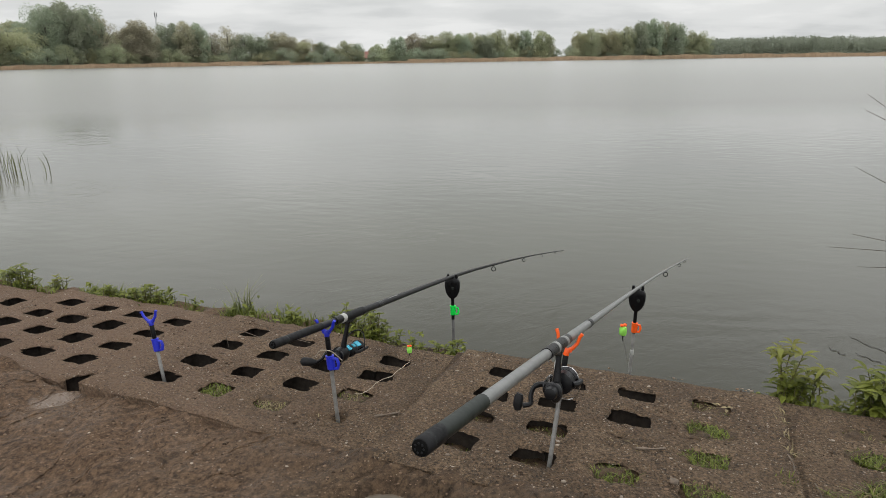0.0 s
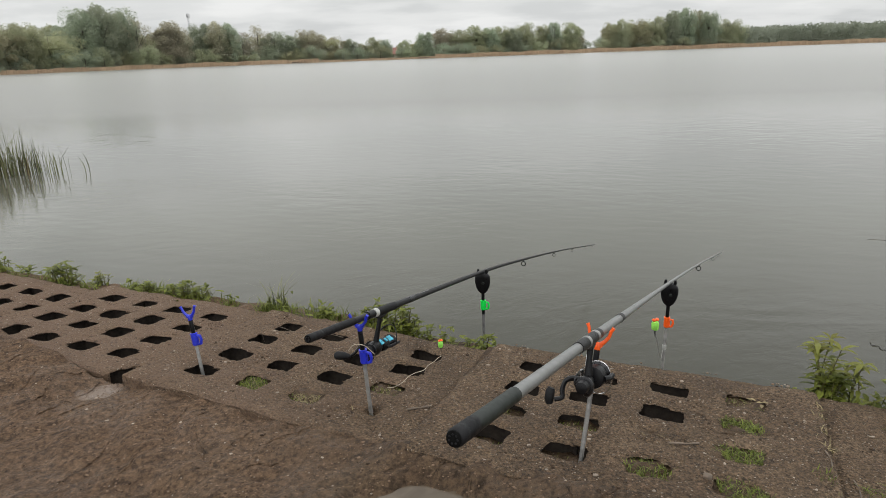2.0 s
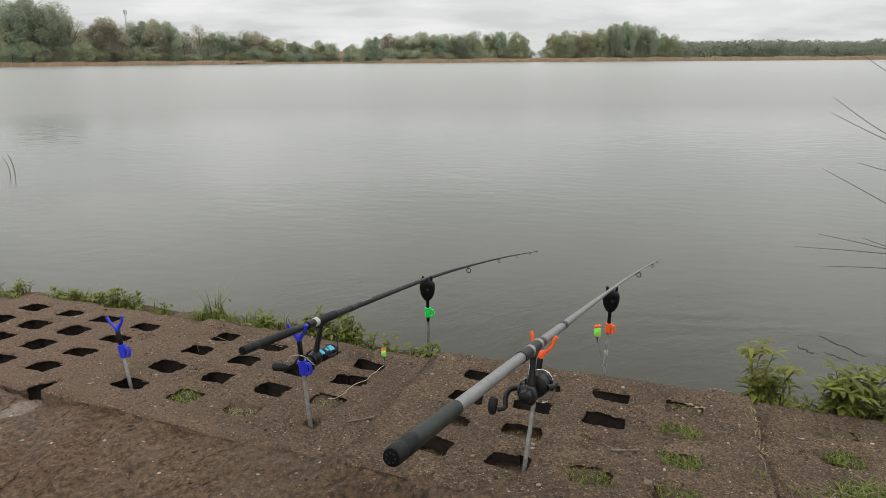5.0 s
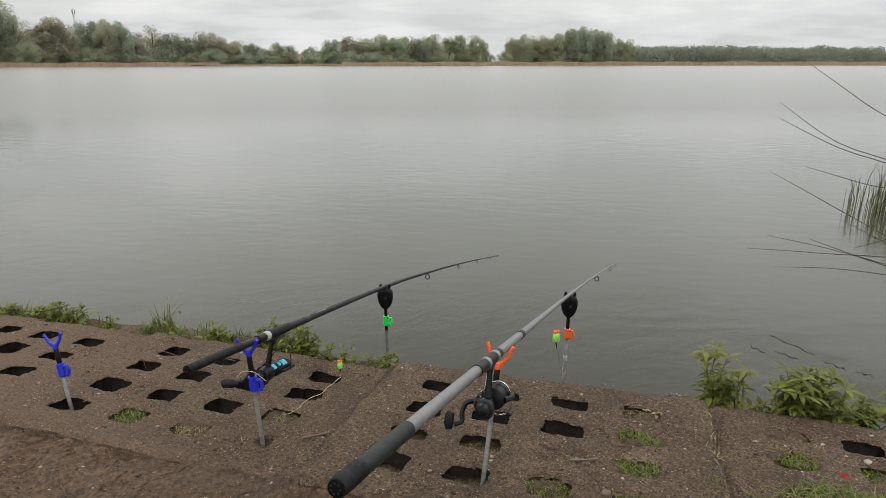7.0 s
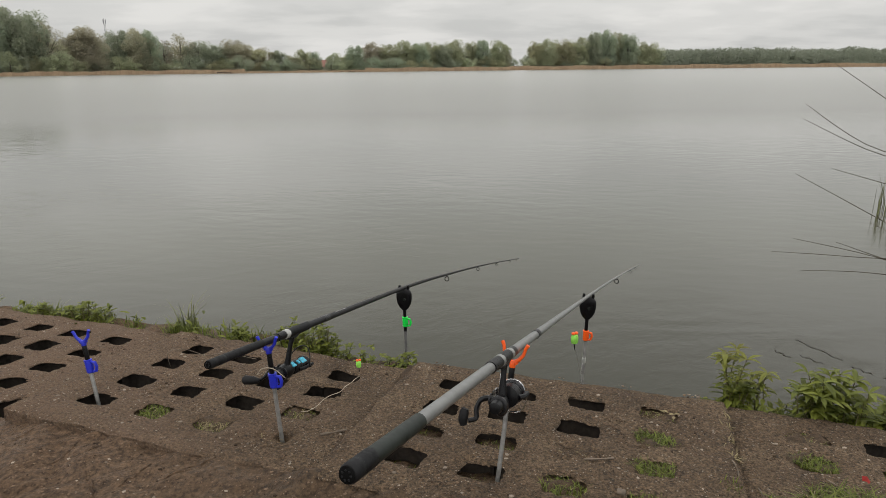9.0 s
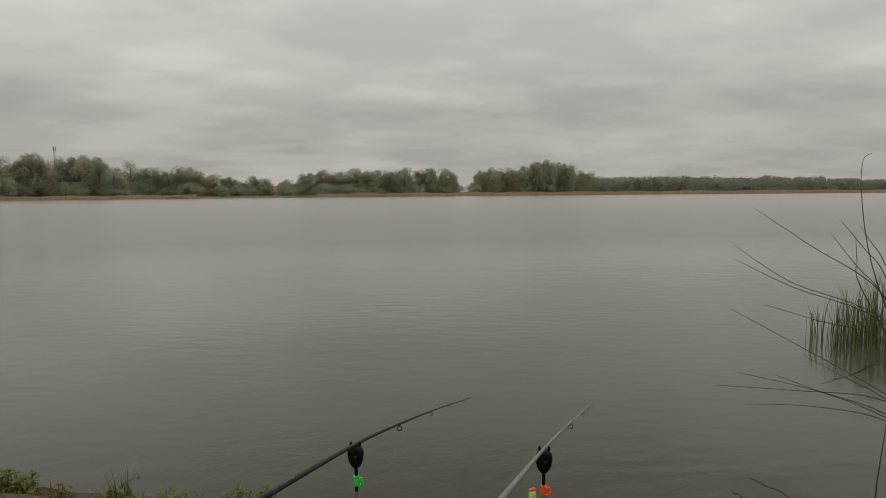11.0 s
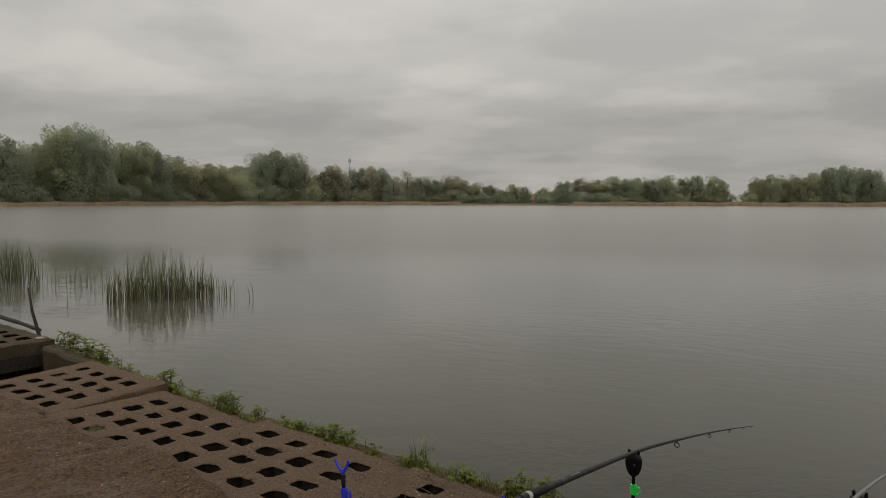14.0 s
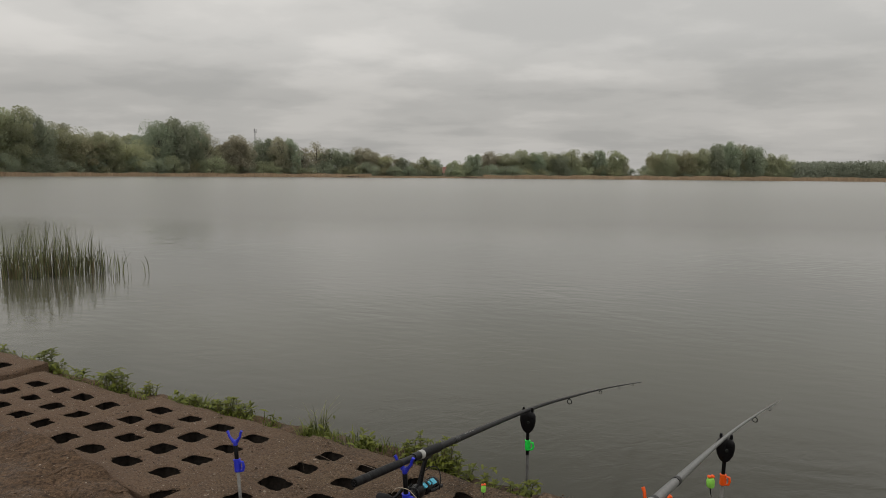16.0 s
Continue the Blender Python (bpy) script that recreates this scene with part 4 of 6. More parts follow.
# low woods that close the lake's far end, and those behind the nearer trees
rng = np.random.default_rng(21)
cs, rs = [], []
for rank in range(4):
    for az in np.arange(20.5, 62, 0.33):
        a = az + rng.uniform(-0.2, 0.2)
        d = shore(a) + 30 + rank * 45
        top = 0.5 + d * math.tan(radians(lerp(a, (20, 1.2), (26, 1.2), (31, 1.22), (35, 1.05), (36.2, 1.28), (37.4, 1.02), (39, 1.12), (40.5, 0.95), (43, 0.82), (62, 0.9)))) * rng.uniform(0.98, 1.10)
        for _ in range(6):
            p = polar(a + rng.uniform(-0.2, 0.2), d + rng.uniform(-12, 12))
            cs.append((p.x, p.y, top * rng.uniform(0.10, 0.93)))
            rs.append(rng.uniform(2.0, 3.6))
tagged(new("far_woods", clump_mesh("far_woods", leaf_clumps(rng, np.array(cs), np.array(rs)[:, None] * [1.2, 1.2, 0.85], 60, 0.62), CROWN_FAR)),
       "low hazy green woods along the lake's far end", "woods", kind="stuff")
cs, rs = [], []
for az in np.arange(-62, -24, 0.3):
    d = shore(az) + 90
    top = d * math.tan(radians(lerp(az, (-62, 3.7), (-40, 3.4), (-33, 3.2), (-28, 2.6), (-24, 2.0)))) * rng.uniform(0.9, 1.0)
    for _ in range(6):
        p = polar(az + rng.uniform(-0.2, 0.2), d + rng.uniform(-10, 10))
        cs.append((p.x, p.y, top * rng.uniform(0.3, 0.95)))
        rs.append(rng.uniform(1.2, 2.2))
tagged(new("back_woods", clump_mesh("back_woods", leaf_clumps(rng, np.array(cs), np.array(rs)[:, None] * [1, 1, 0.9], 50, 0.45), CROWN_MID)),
       "green woods rising behind the shore trees", "woods", kind="stuff")

# the pale reed belt at the far waterline
verts = []
for az in np.arange(-70, 62, 0.0125):
    low_bank = -13.5 < az < -3.2
    if low_bank and rng.random() < 0.45:
        continue
    thin = 0.55 if -39 < az < -35.5 or -33 < az < -31 else 1.0
    for _ in range(3):
        if rng.random() > thin:
            continue
        d = shore(az) + rng.uniform(0.5, 9.0)
        p = polar(az + rng.uniform(-0.01, 0.01), d, WATER - 0.05)
        h = rng.uniform(1.2, 1.9) * (1 + 0.10 * math.sin(az * 1.3) + 0.06 * math.sin(az * 4.1)) * (0.55 if low_bank else 1.0) * lerp(az, (-50, 0.55), (-20, 0.80), (0, 0.95), (20, 1.25), (43, 1.5))
        w = rng.uniform(0.08, 0.22) * d / 260
        lean = rng.normal() * 0.25
        c, s_ = math.cos(radians(az)) * w, -math.sin(radians(az)) * w
        verts += [(p.x - c, p.y - s_, p.z), (p.x + c, p.y + s_, p.z), (p.x + c * 0.4 + lean, p.y + s_ * 0.4, p.z + h), (p.x - c * 0.4 + lean, p.y - s_ * 0.4, p.z + h)]
tagged(new("reed_belt", clump_mesh("reed_belt", np.array(verts), BELT, 4)), "belt of dry straw-coloured reeds along the far shore", "reeds", kind="stuff")


def house():
    d = shore(-6.9) + 46
    at = Matrix.Translation(polar(-6.85, d, WATER + 0.4)) @ Matrix.Rotation(radians(25), 4, "Z")
    ob = thing("house", "small pale house with a steep red tiled roof among trees", "house", at)
    part("wall", Shape().box((0, 0, 1.2), (7.5, 6, 2.6)), PLASTER, ob)
    for x in (-3.75, 3.67):
        part("gable", Shape().add([(x, -3, 2.5), (x, 3, 2.5), (x, 0, 5.0), (x + 0.08, -3, 2.5), (x + 0.08, 3, 2.5), (x + 0.08, 0, 5.0)], [(0, 2, 1), (3, 4, 5), (0, 1, 4, 3), (1, 2, 5, 4), (2, 0, 3, 5)]), PLASTER, ob)
    roof = Shape()
    for sgn in (-1, 1):
        roof.add([(-4.2, sgn * 3.6, 2.2), (4.2, sgn * 3.6, 2.2), (4.2, 0, 5.25), (-4.2, 0, 5.25), (-4.2, sgn * 3.6, 2.0), (4.2, sgn * 3.6, 2.0), (4.2, 0, 5.05), (-4.2, 0, 5.05)],
                 [(0, 1, 2, 3), (7, 6, 5, 4), (0, 4, 5, 1), (1, 5, 6, 2), (0, 3, 7, 4)])
    r = part("roof", roof, ROOF, ob)
    part("chimney", Shape().box((1.5, 0.6, 5.3), (0.6, 0.6, 1.2), bevel=0.03), ROOF, r)
    for x in (-2.0, 1.6):
        w = part("window", Shape().box((x, -3.02, 1.5), (1.2, 0.12, 1.2), bevel=0.02), PLASTER, ob)
        part("pane", Shape().box((x, -3.09, 1.5), (1.0, 0.04, 1.0)), GLASSDARK, w)


house()


def mast():
    d, h = 420.0, 28.9
    ob = thing("radio_mast", "slim grey lattice mast rising behind the trees", "mast", polar(-23.64, d, WATER + 1.2))
    for k in range(3):
        a = 2 * math.pi * k / 3
        part("leg", Shape().tube([(0.75 * math.cos(a), 0.75 * math.sin(a), 0), (0.45 * math.cos(a), 0.45 * math.sin(a), h * 0.93)], 0.05, 6), MAST, ob)
    br = Shape()
    for i in range(22):
        z, r = i * h * 0.93 / 22, 0.75 - 0.30 * i / 22
        for k in range(3):
            a, b = 2 * math.pi * k / 3, 2 * math.pi * (k + 1) / 3
            br.tube([(r * math.cos(a), r * math.sin(a), z), (r * math.cos(b), r * math.sin(b), z + 1.2)], 0.035, 4)
    part("bracing", br, MAST, ob)
    for k in range(3):
        a = 2 * math.pi * k / 3 + 0.5
        part("antenna", Shape().box((0.8 * math.cos(a), 0.8 * math.sin(a), h * 0.93), (0.35, 0.35, 2.4), bevel=0.05), MAST, ob)
    part("spike", Shape().tube([(0, 0, h * 0.92), (0, 0, h)], 0.08, 6), MAST, ob)


mast()


def jetty(az, length):
    d = shore(az) - 3
    m = Matrix.Translation(polar(az, d, WATER)) @ Matrix.Rotation(radians(-az + 6), 4, "Z")
    ob = thing("jetty", "low dark wooden jetty at the far waterline", "jetty", m)
    part("deck", Shape().box((0, 0, 0.42), (length, 1.6, 0.16), bevel=0.02), DARKWOOD, ob)
    for k in range(5):
        part("post", Shape().tube([((k / 4 - 0.5) * length * 0.95, -0.6, -1.5), ((k / 4 - 0.5) * length * 0.95, -0.6, 0.55)], 0.11, 7), DARKWOOD, ob)


jetty(-4.6, 8.0)
jetty(-15.2, 5.0)


# ---- reeds standing in the lake ----
def reeds(name, spots, label, lean=0.10, mat_=REED, thin=1.0):
    """Reed stalks: narrow bent blades that rise from the lake bed."""
    rnd = random.Random(len(spots) * 7 + 1)
    s = Shape()
    for x, y, h in spots:
        a, w = rnd.uniform(0, 2 * math.pi), rnd.uniform(0.0028, 0.0066) * thin
        dx, dy = rnd.gauss(0, lean) * h, rnd.gauss(0, lean) * h
        if rnd.random() < 0.12:
            dx, dy = dx * 3, dy * 3
        c, sn = math.cos(a) * w, math.sin(a) * w
        pts = [(0, -0.45), (0.25, 0.25 * h), (0.55, 0.62 * h), (1.0, h)]
        ring = []
        for k, (t, z) in enumerate(pts):
            q = max(t, 0) ** 2
            ww = (1.0, 1.0, 0.8, 0.12)[k]
            px, py = x + dx * q, y + dy * q
            ring += [(px - c * ww, py - sn * ww, WATER + z), (px + sn * ww * 0.5, py - c * ww * 0.5, WATER + z), (px + c * ww, py + sn * ww, WATER + z)]
        f = []
        for k in range(3):
            b = 3 * k
            f += [(b, b + 1, b + 4, b + 3), (b + 1, b + 2, b + 5, b + 4), (b + 2, b, b + 3, b + 5)]
        s.add(ring, f)
    return tagged(new(name, s.mesh(name, mat_, False)), label, "reeds", "reed clumps in the lake", "stuff")


def patch(n, cx, cy, a, b, turn, h0, h1, seed):
    rnd, out = random.Random(seed), []
    for _ in range(n):
        t, q = rnd.uniform(0, 2 * math.pi), math.sqrt(rnd.random())
        x, y = a * q * math.cos(t), b * q * math.sin(t)
        f = 1 - 0.45 * q ** 3
        out.append((cx + x * math.cos(turn) - y * math.sin(turn), cy + x * math.sin(turn) + y * math.cos(turn), rnd.uniform(h0, h1) * f))
    return out


reeds("reed_clump", patch(470, -7.47, 8.90, 0.86, 0.42, 0.75, 0.40, 0.98, 1) + patch(36, -6.85, 9.3, 0.35, 0.25, 0.6, 0.3, 0.5, 2), "dense clump of dark green reeds standing in the lake", 0.09, REED, 1.0)
reeds("reed_clump", patch(320, -12.05, 9.75, 0.72, 0.5, 0.7, 0.55, 0.98, 3) + patch(60, -10.3, 9.7, 1.0, 0.4, 0.2, 0.3, 0.62, 4), "thin clump of green reeds standing in the lake")
reeds("reed_clump", patch(330, 6.10, 5.95, 0.66, 0.38, -0.7, 0.60, 1.02, 5) + patch(160, 5.55, 6.15, 0.45, 0.32, -0.5, 0.30, 0.66, 6), "dark green reed clump standing beside the bank", 0.10, REED, 0.9)
reeds("reed_stalk", [(-6.43, 9.28, 0.40), (-6.40, 9.26, 0.30), (-6.17, 9.43, 0.28), (-6.6, 9.0, 0.3), (-8.9, 8.3, 0.42), (-6.48, 9.1, 0.35), (-4.80, 4.95, 0.20), (-4.76, 4.98, 0.15), (-6.41, 8.94, 0.46), (-6.35, 9.00, 0.38), (-6.26, 9.17, 0.44), (-6.22, 9.18, 0.30), (-6.06, 9.42, 0.30), (-6.09, 9.36, 0.22), (-6.50, 8.72, 0.40)], "few lone reed stalks in open water", 0.2)

reeds("reed_clump", patch(190, -7.47, 8.84, 0.84, 0.42, 0.75, 0.25, 0.62, 11), "withered straw-coloured stalks among green reeds", 0.16, DRYGRASS)
reeds("reed_clump", patch(70, 5.95, 5.97, 0.60, 0.35, -0.7, 0.3, 0.6, 12), "withered straw-coloured stalks among green reeds", 0.16, DRYGRASS)

# withered reeds whose long stems lean out over the water
FOOT = Vector((3.75, 3.00, WATER - 0.3))
STEMS = [
    [(2.84, 4.05, 0.98), (3.02, 3.74, 0.75), (3.24, 3.34, 0.45)], [(2.73, 4.11, 0.72), (2.94, 3.78, 0.49), (3.23, 3.32, 0.31)], [(2.73, 4.10, 0.62), (2.94, 3.77, 0.46), (3.23, 3.32, 0.29)],
    [(2.87, 3.95, 0.31), (3.05, 3.64, 0.25), (3.22, 3.30, 0.19)], [(2.70, 4.06, 0.26), (2.91, 3.71, 0.10), (3.18, 3.24, -0.12)], [(2.69, 3.96, -0.17), (2.98, 3.57, -0.19), (3.16, 3.21, -0.25)],
    [(2.89, 3.82, -0.16), (3.00, 3.55, -0.19), (3.16, 3.21, -0.23)], [(2.57, 4.00, -0.27), (2.87, 3.65, -0.21), (3.18, 3.23, -0.16)],
]
STEMS2 = [
    [(2.71, 3.87, -0.37), (2.96, 3.55, -0.29), (3.16, 3.20, -0.27)], [(3.09, 3.65, -0.18), (3.16, 3.46, -0.06), (3.20, 3.27, 0.04)], [(3.04, 3.75, -0.01), (3.13, 3.47, -0.09), (3.18, 3.23, -0.15)],
    [(3.36, 3.63, 1.34), (3.27, 3.60, 1.29), (3.22, 3.54, 1.06), (3.20, 3.41, 0.64)], [(3.25, 3.73, 0.90), (3.26, 3.54, 0.73), (3.25, 3.35, 0.56)], [(3.21, 3.76, 0.81), (3.23, 3.55, 0.61), (3.24, 3.34, 0.44)],
    [(3.31, 3.67, 0.81), (3.23, 3.56, 0.66), (3.15, 3.43, 0.50)], [(3.33, 3.66, 0.87), (3.29, 3.51, 0.76), (3.25, 3.36, 0.64)],
]
ob = thing("dry_reed_plant", "tall withered reed with long stems leaning over the water", "dry reed", FOOT)
rnd = random.Random(8)
for pts in STEMS + STEMS2:
    way = [Vector(p) - FOOT for p in pts]
    last = way[-1]
    foot = Vector((rnd.uniform(-0.25, 0.25), rnd.uniform(-0.25, 0.25), 0))
    way += [last * 0.5 + foot * 0.5 + Vector((0.0, 0.0, 0.10)), foot]
    # smooth the way
    fine = []
    for i in range(len(way) - 1):
        p0, p1, p2, p3 = way[max(i - 1, 0)], way[i], way[i + 1], way[min(i + 2, len(way) - 1)]
        for k in range(5):
            t = k / 5
            fine.append(0.5 * ((2 * p1) + (p2 - p0) * t + (2 * p0 - 5 * p1 + 4 * p2 - p3) * t * t + (3 * p1 - p0 - 3 * p2 + p3) * t ** 3))
    fine.append(way[-1])
    n = len(fine)
    part("stem", Shape().tube(fine, [0.0012 + 0.0030 * (i / n) ** 0.7 for i in range(n)], 6), STRAW, ob)
for x, y, z0, x2, y2, z2 in ((1.69, 1.74, 0.0, 1.78, 1.80, 0.32), (1.75, 1.72, -0.05, 1.80, 1.79, 0.34), (1.83, 1.80, -0.05, 1.87, 1.84, 0.6)):
    part("stem", Shape().tube([Vector((x, y, z0 - 0.1)) - FOOT, Vector((x + 0.01, y, (z0 + z2) / 2)) - FOOT, Vector((x2, y2, z2)) - FOOT], [0.003, 0.0025, 0.0012], 6), STRAW, ob)

# drifting bits of reed
for k, (x, y, turn, ln) in enumerate(((2.388, 3.141, -70.7, 0.15), (2.15, 3.106, -70.2, 0.054), (2.271, 3.021, -61.8, 0.07), (2.458, 2.876, -65.8, 0.059), (2.546, 2.772, -40.5, 0.04))):
    rnd = random.Random(300 + k)
    bends = [(-ln + 2 * ln * q / 12, rnd.uniform(-0.004, 0.004) + 0.010 * math.sin(1.1 * q + k), 0.0016) for q in range(13)]
    s = Shape().tube(bends, [0.0006] + [rnd.uniform(0.0007, 0.0017) for _ in range(11)] + [0.0006], 6)
    thing("floating_stalk", "dark broken reed stalk drifting on the water", "driftwood", pose(x, y, WATER + 0.001, 0, 0, turn), "drifting stalks", data=s.mesh("floating_stalk", DARKWOOD))


# ---- plants on the bank ----
def blades(n, spread, h, seed, width=0.0022, droop=0.6, stretch=1.0, turn=0.0):
    """A tuft of bent grass blades that taper to their tips."""
    rnd, s = random.Random(seed), Shape()
    ct, st = math.cos(turn), math.sin(turn)
    for _ in range(n):
        t, q = rnd.uniform(0, 2 * math.pi), math.sqrt(rnd.random()) * spread
        bx, by = q * math.cos(t) * stretch, q * math.sin(t)
        bx, by = bx * ct - by * st, bx * st + by * ct
        a, hh = rnd.uniform(0, 2 * math.pi), h * rnd.uniform(0.5, 1.1)
        out = hh * droop * rnd.uniform(0.2, 1.0)
        w = width * rnd.uniform(0.7, 1.3)
        ring = []
        for k in range(4):
            f = k / 3
            r, z = out * f * f, hh * f * (1 - 0.25 * f * droop)
            px, py = bx + r * math.cos(a), by + r * math.sin(a)
            ww = w * (1 - f) ** 0.6 + 0.0002
            ring += [(px - math.sin(a) * ww, py + math.cos(a) * ww, z - 0.004), (px + math.sin(a) * ww, py - math.cos(a) * ww, z - 0.004)]
        s.add(ring, [(2 * k, 2 * k + 1, 2 * k + 3, 2 * k + 2) for k in range(3)])
    return s


def leaf(s, base, direction, length, width, curl=0.25):
    """One lance-shaped leaf with a folded midrib."""
    d = Vector(direction).normalized()
    side = d.cross(Vector((0, 0, 1)))
    side = side.normalized() if side.length > 1e-3 else Vector((1, 0, 0))
    up = side.cross(d)
    verts = []
    for k, (t, w) in enumerate(((0, 0.12), (0.3, 0.9), (0.55, 1.0), (0.8, 0.6), (1.0, 0.03))):
        mid = Vector(base) + d * length * t - Vector((0, 0, 1)) * length * curl * t * t
        verts += [mid - side * width * w * 0.5 + up * width * 0.18 * w, mid, mid + side * width * w * 0.5 + up * width * 0.18 * w]
    faces = []
    for k in range(4):
        a = 3 * k
        faces += [(a, a + 1, a + 4, a + 3), (a + 1, a + 2, a + 5, a + 4)]
    s.add(verts, faces)


def herb(at, height, stalks, seed, label, tips=False, spread=0.05, size=0.055, step=0.018):
    """A leafy herb: several stalks with whorls of lance leaves."""
    rnd = random.Random(seed)
    ob = thing("leafy_herb", label, "plant", at, "herbs along the water's edge")
    for _ in range(stalks):
        st, lv, tp = Shape(), Shape(), Shape()
        x, y, h = rnd.uniform(-spread, spread), rnd.uniform(-spread, spread) * 0.7, height * rnd.uniform(0.55, 1.05)
        lx, ly = rnd.uniform(-0.25, 0.25) * h, rnd.uniform(-0.25, 0.25) * h
        st.tube([(x, y, -0.03), (x + lx * 0.4, y + ly * 0.4, h * 0.5), (x + lx, y + ly, h)], [0.0028, 0.0022, 0.0012], 6)
        n = max(4, int(h / step))
        for k in range(n):
            f = 0.15 + 0.85 * k / (n - 1)
            p = (x + lx * f, y + ly * f, h * f)
            for q in range(2 if f < 0.9 else 5):
                a = k * 1.9 + q * (math.pi if f < 0.9 else 1.3) + rnd.uniform(-0.4, 0.4)
                up = 0.1 + 0.75 * f * f + rnd.uniform(-0.25, 0.2)
                ln = size * rnd.uniform(0.55, 1.2) * (1.05 - 0.35 * f)
                if height > 0.12 and f > 0.86:
                    up, ln = rnd.uniform(0.15, 0.75), size * rnd.uniform(0.7, 1.15)
                leaf(tp if tips and f > 0.9 else lv, p, (math.cos(a), math.sin(a), up), ln, ln * (rnd.uniform(0.20, 0.29) if height > 0.12 else rnd.uniform(0.26, 0.38)), rnd.uniform(0.15, 0.7))
        stalk = part("stalk", st, STEM, ob)
        part("foliage", lv, HERB, stalk)
        if tp.v:
            tagged(part("shoot_tip", tp, HERBTIP, stalk, "reddish-yellow young leaves"), kind="stuff")
    return ob


def bank_spot(x, y, z=None):
    u, v = uv(x, y)
    return Vector((x, y, ground_z(u, v) - 0.005 if z is None else z))


HERBS_WEST = [(-2.25, 3.02, 0.125, 8, 0.06, False), (-2.13, 2.98, 0.10, 6, 0.05, False), (-1.96, 2.91, 0.05, 6, 0.05, True), (-1.40, 2.69, 0.065, 12, 0.06, False), (-1.57, 2.75, 0.05, 8, 0.06, False),
              (-1.30, 2.65, 0.045, 8, 0.05, False), (-0.335, 2.28, 0.105, 15, 0.075, False), (-0.24, 2.24, 0.085, 13, 0.06, False), (-0.41, 2.30, 0.06, 8, 0.05, False), (-0.12, 2.18, 0.05, 5, 0.04, False), (0.0, 2.125, 0.05, 5, 0.04, False)]
HERBS_EAST = [(1.068, 1.750, 0.235, 5, 0.026, True), (1.150, 1.755, 0.15, 7, 0.035, True), (1.085, 1.74, 0.11, 7, 0.04, False), (1.235, 1.72, 0.06, 7, 0.05, True), (1.105, 1.735, 0.055, 7, 0.045, False), (1.34, 1.67, 0.065, 8, 0.06, False), (1.46, 1.64, 0.07, 8, 0.06, False), (1.30, 1.68, 0.13, 10, 0.06, False), (1.38, 1.66, 0.17, 9, 0.06, False), (1.53, 1.66, 0.14, 9, 0.07, False), (1.44, 1.66, 0.11, 9, 0.07, False)]
for k, (x, y, h, n, sp, tip) in enumerate(HERBS_WEST + HERBS_EAST):
    n = n if tip and x > 1 else round(n * 1.4)
    h = h * 1.35 if -2.1 < x < -1.2 else h
    size = 0.045 if h < 0.11 else 0.058 if tip else 0.070 if x > 1 else 0.062
    herb(bank_spot(x, y), h, n, 40 + k, "leafy green herb with reddish shoot tips at the bank" if tip else "fresh green leafy herb at the bank's edge", tip, sp, size, 0.018 if h < 0.11 else 0.022)
for k, (x, y, h, n, sp) in enumerate(((-2.60, 3.30, 0.12, 5, 0.08), (-2.42, 3.20, 0.07, 4, 0.06), (-3.97, 3.76, 0.19, 5, 0.05), (-3.86, 3.71, 0.11, 7, 0.07), (-3.76, 3.68, 0.08, 6, 0.06), (-3.62, 3.63, 0.07, 6, 0.07), (-4.24, 3.81, 0.10, 6, 0.05), (-4.10, 3.78, 0.17, 5, 0.05), (-4.05, 3.33, 0.07, 4, 0.06), (-3.92, 3.66, 0.10, 9, 0.08), (-4.02, 3.70, 0.07, 9, 0.07), (-3.72, 3.62, 0.12, 8, 0.06), (-4.18, 3.76, 0.06, 8, 0.07), (-3.30, 3.44, 0.06, 5, 0.05), (-2.86, 3.30, 0.11, 7, 0.06), (-2.74, 3.24, 0.06, 7, 0.05), (-1.50, 2.73, 0.04, 6, 0.06), (-0.63, 2.40, 0.03, 3, 0.03),
                                      (1.66, 1.60, 0.16, 6, 0.08), (1.80, 1.55, 0.16, 6, 0.08), (1.95, 1.50, 0.17, 6, 0.08), (0.83, 1.87, 0.03, 2, 0.02))):
    herb(bank_spot(x, y), h, n, 80 + k, "green leafy herb growing from the bank's rim", False, sp, 0.055 if h < 0.1 else 0.085, 0.018 if h < 0.1 else 0.026)

# grass along the rim of the paving, in clumps
CLUMPS = (-3.14, -2.63, -2.52, -2.35, -2.17, -1.73, -1.46, -1.11)


def lushness(u):
    if u > 0.36:
        return 0.85
    if u > -0.66:
        return 0.015
    near = max(math.exp(-((u - q) / 0.055) ** 2) for q in CLUMPS)
    return max(near, 0.17 if u > -2.7 else 0.14 if u > -3.3 else 0.22)


fringe = Shape()
rnd = random.Random(77)
for k in range(760):
    u = rnd.uniform(-5.0, 1.95)
    x, y = xy(u, 1.95 + rnd.gauss(0.03, 0.03))
    if rnd.random() > lushness(u):
        continue
    b = blades(int(rnd.uniform(10, 22)), 0.035, rnd.uniform(0.03, 0.065) + (0.03 if u < -1.05 and rnd.random() < 0.5 else 0.0), k, 0.0022, 0.9, 1.6, BANK)
    z = ground_z(u, 1.96) - 0.004
    fringe.add(b.v, b.f, Matrix.Translation((x, y, z)))
tagged(new("grass_fringe", fringe.mesh("grass_fringe", GRASS, False)), "short green grass growing along the slab edge", "grass", kind="stuff")
low = Shape()
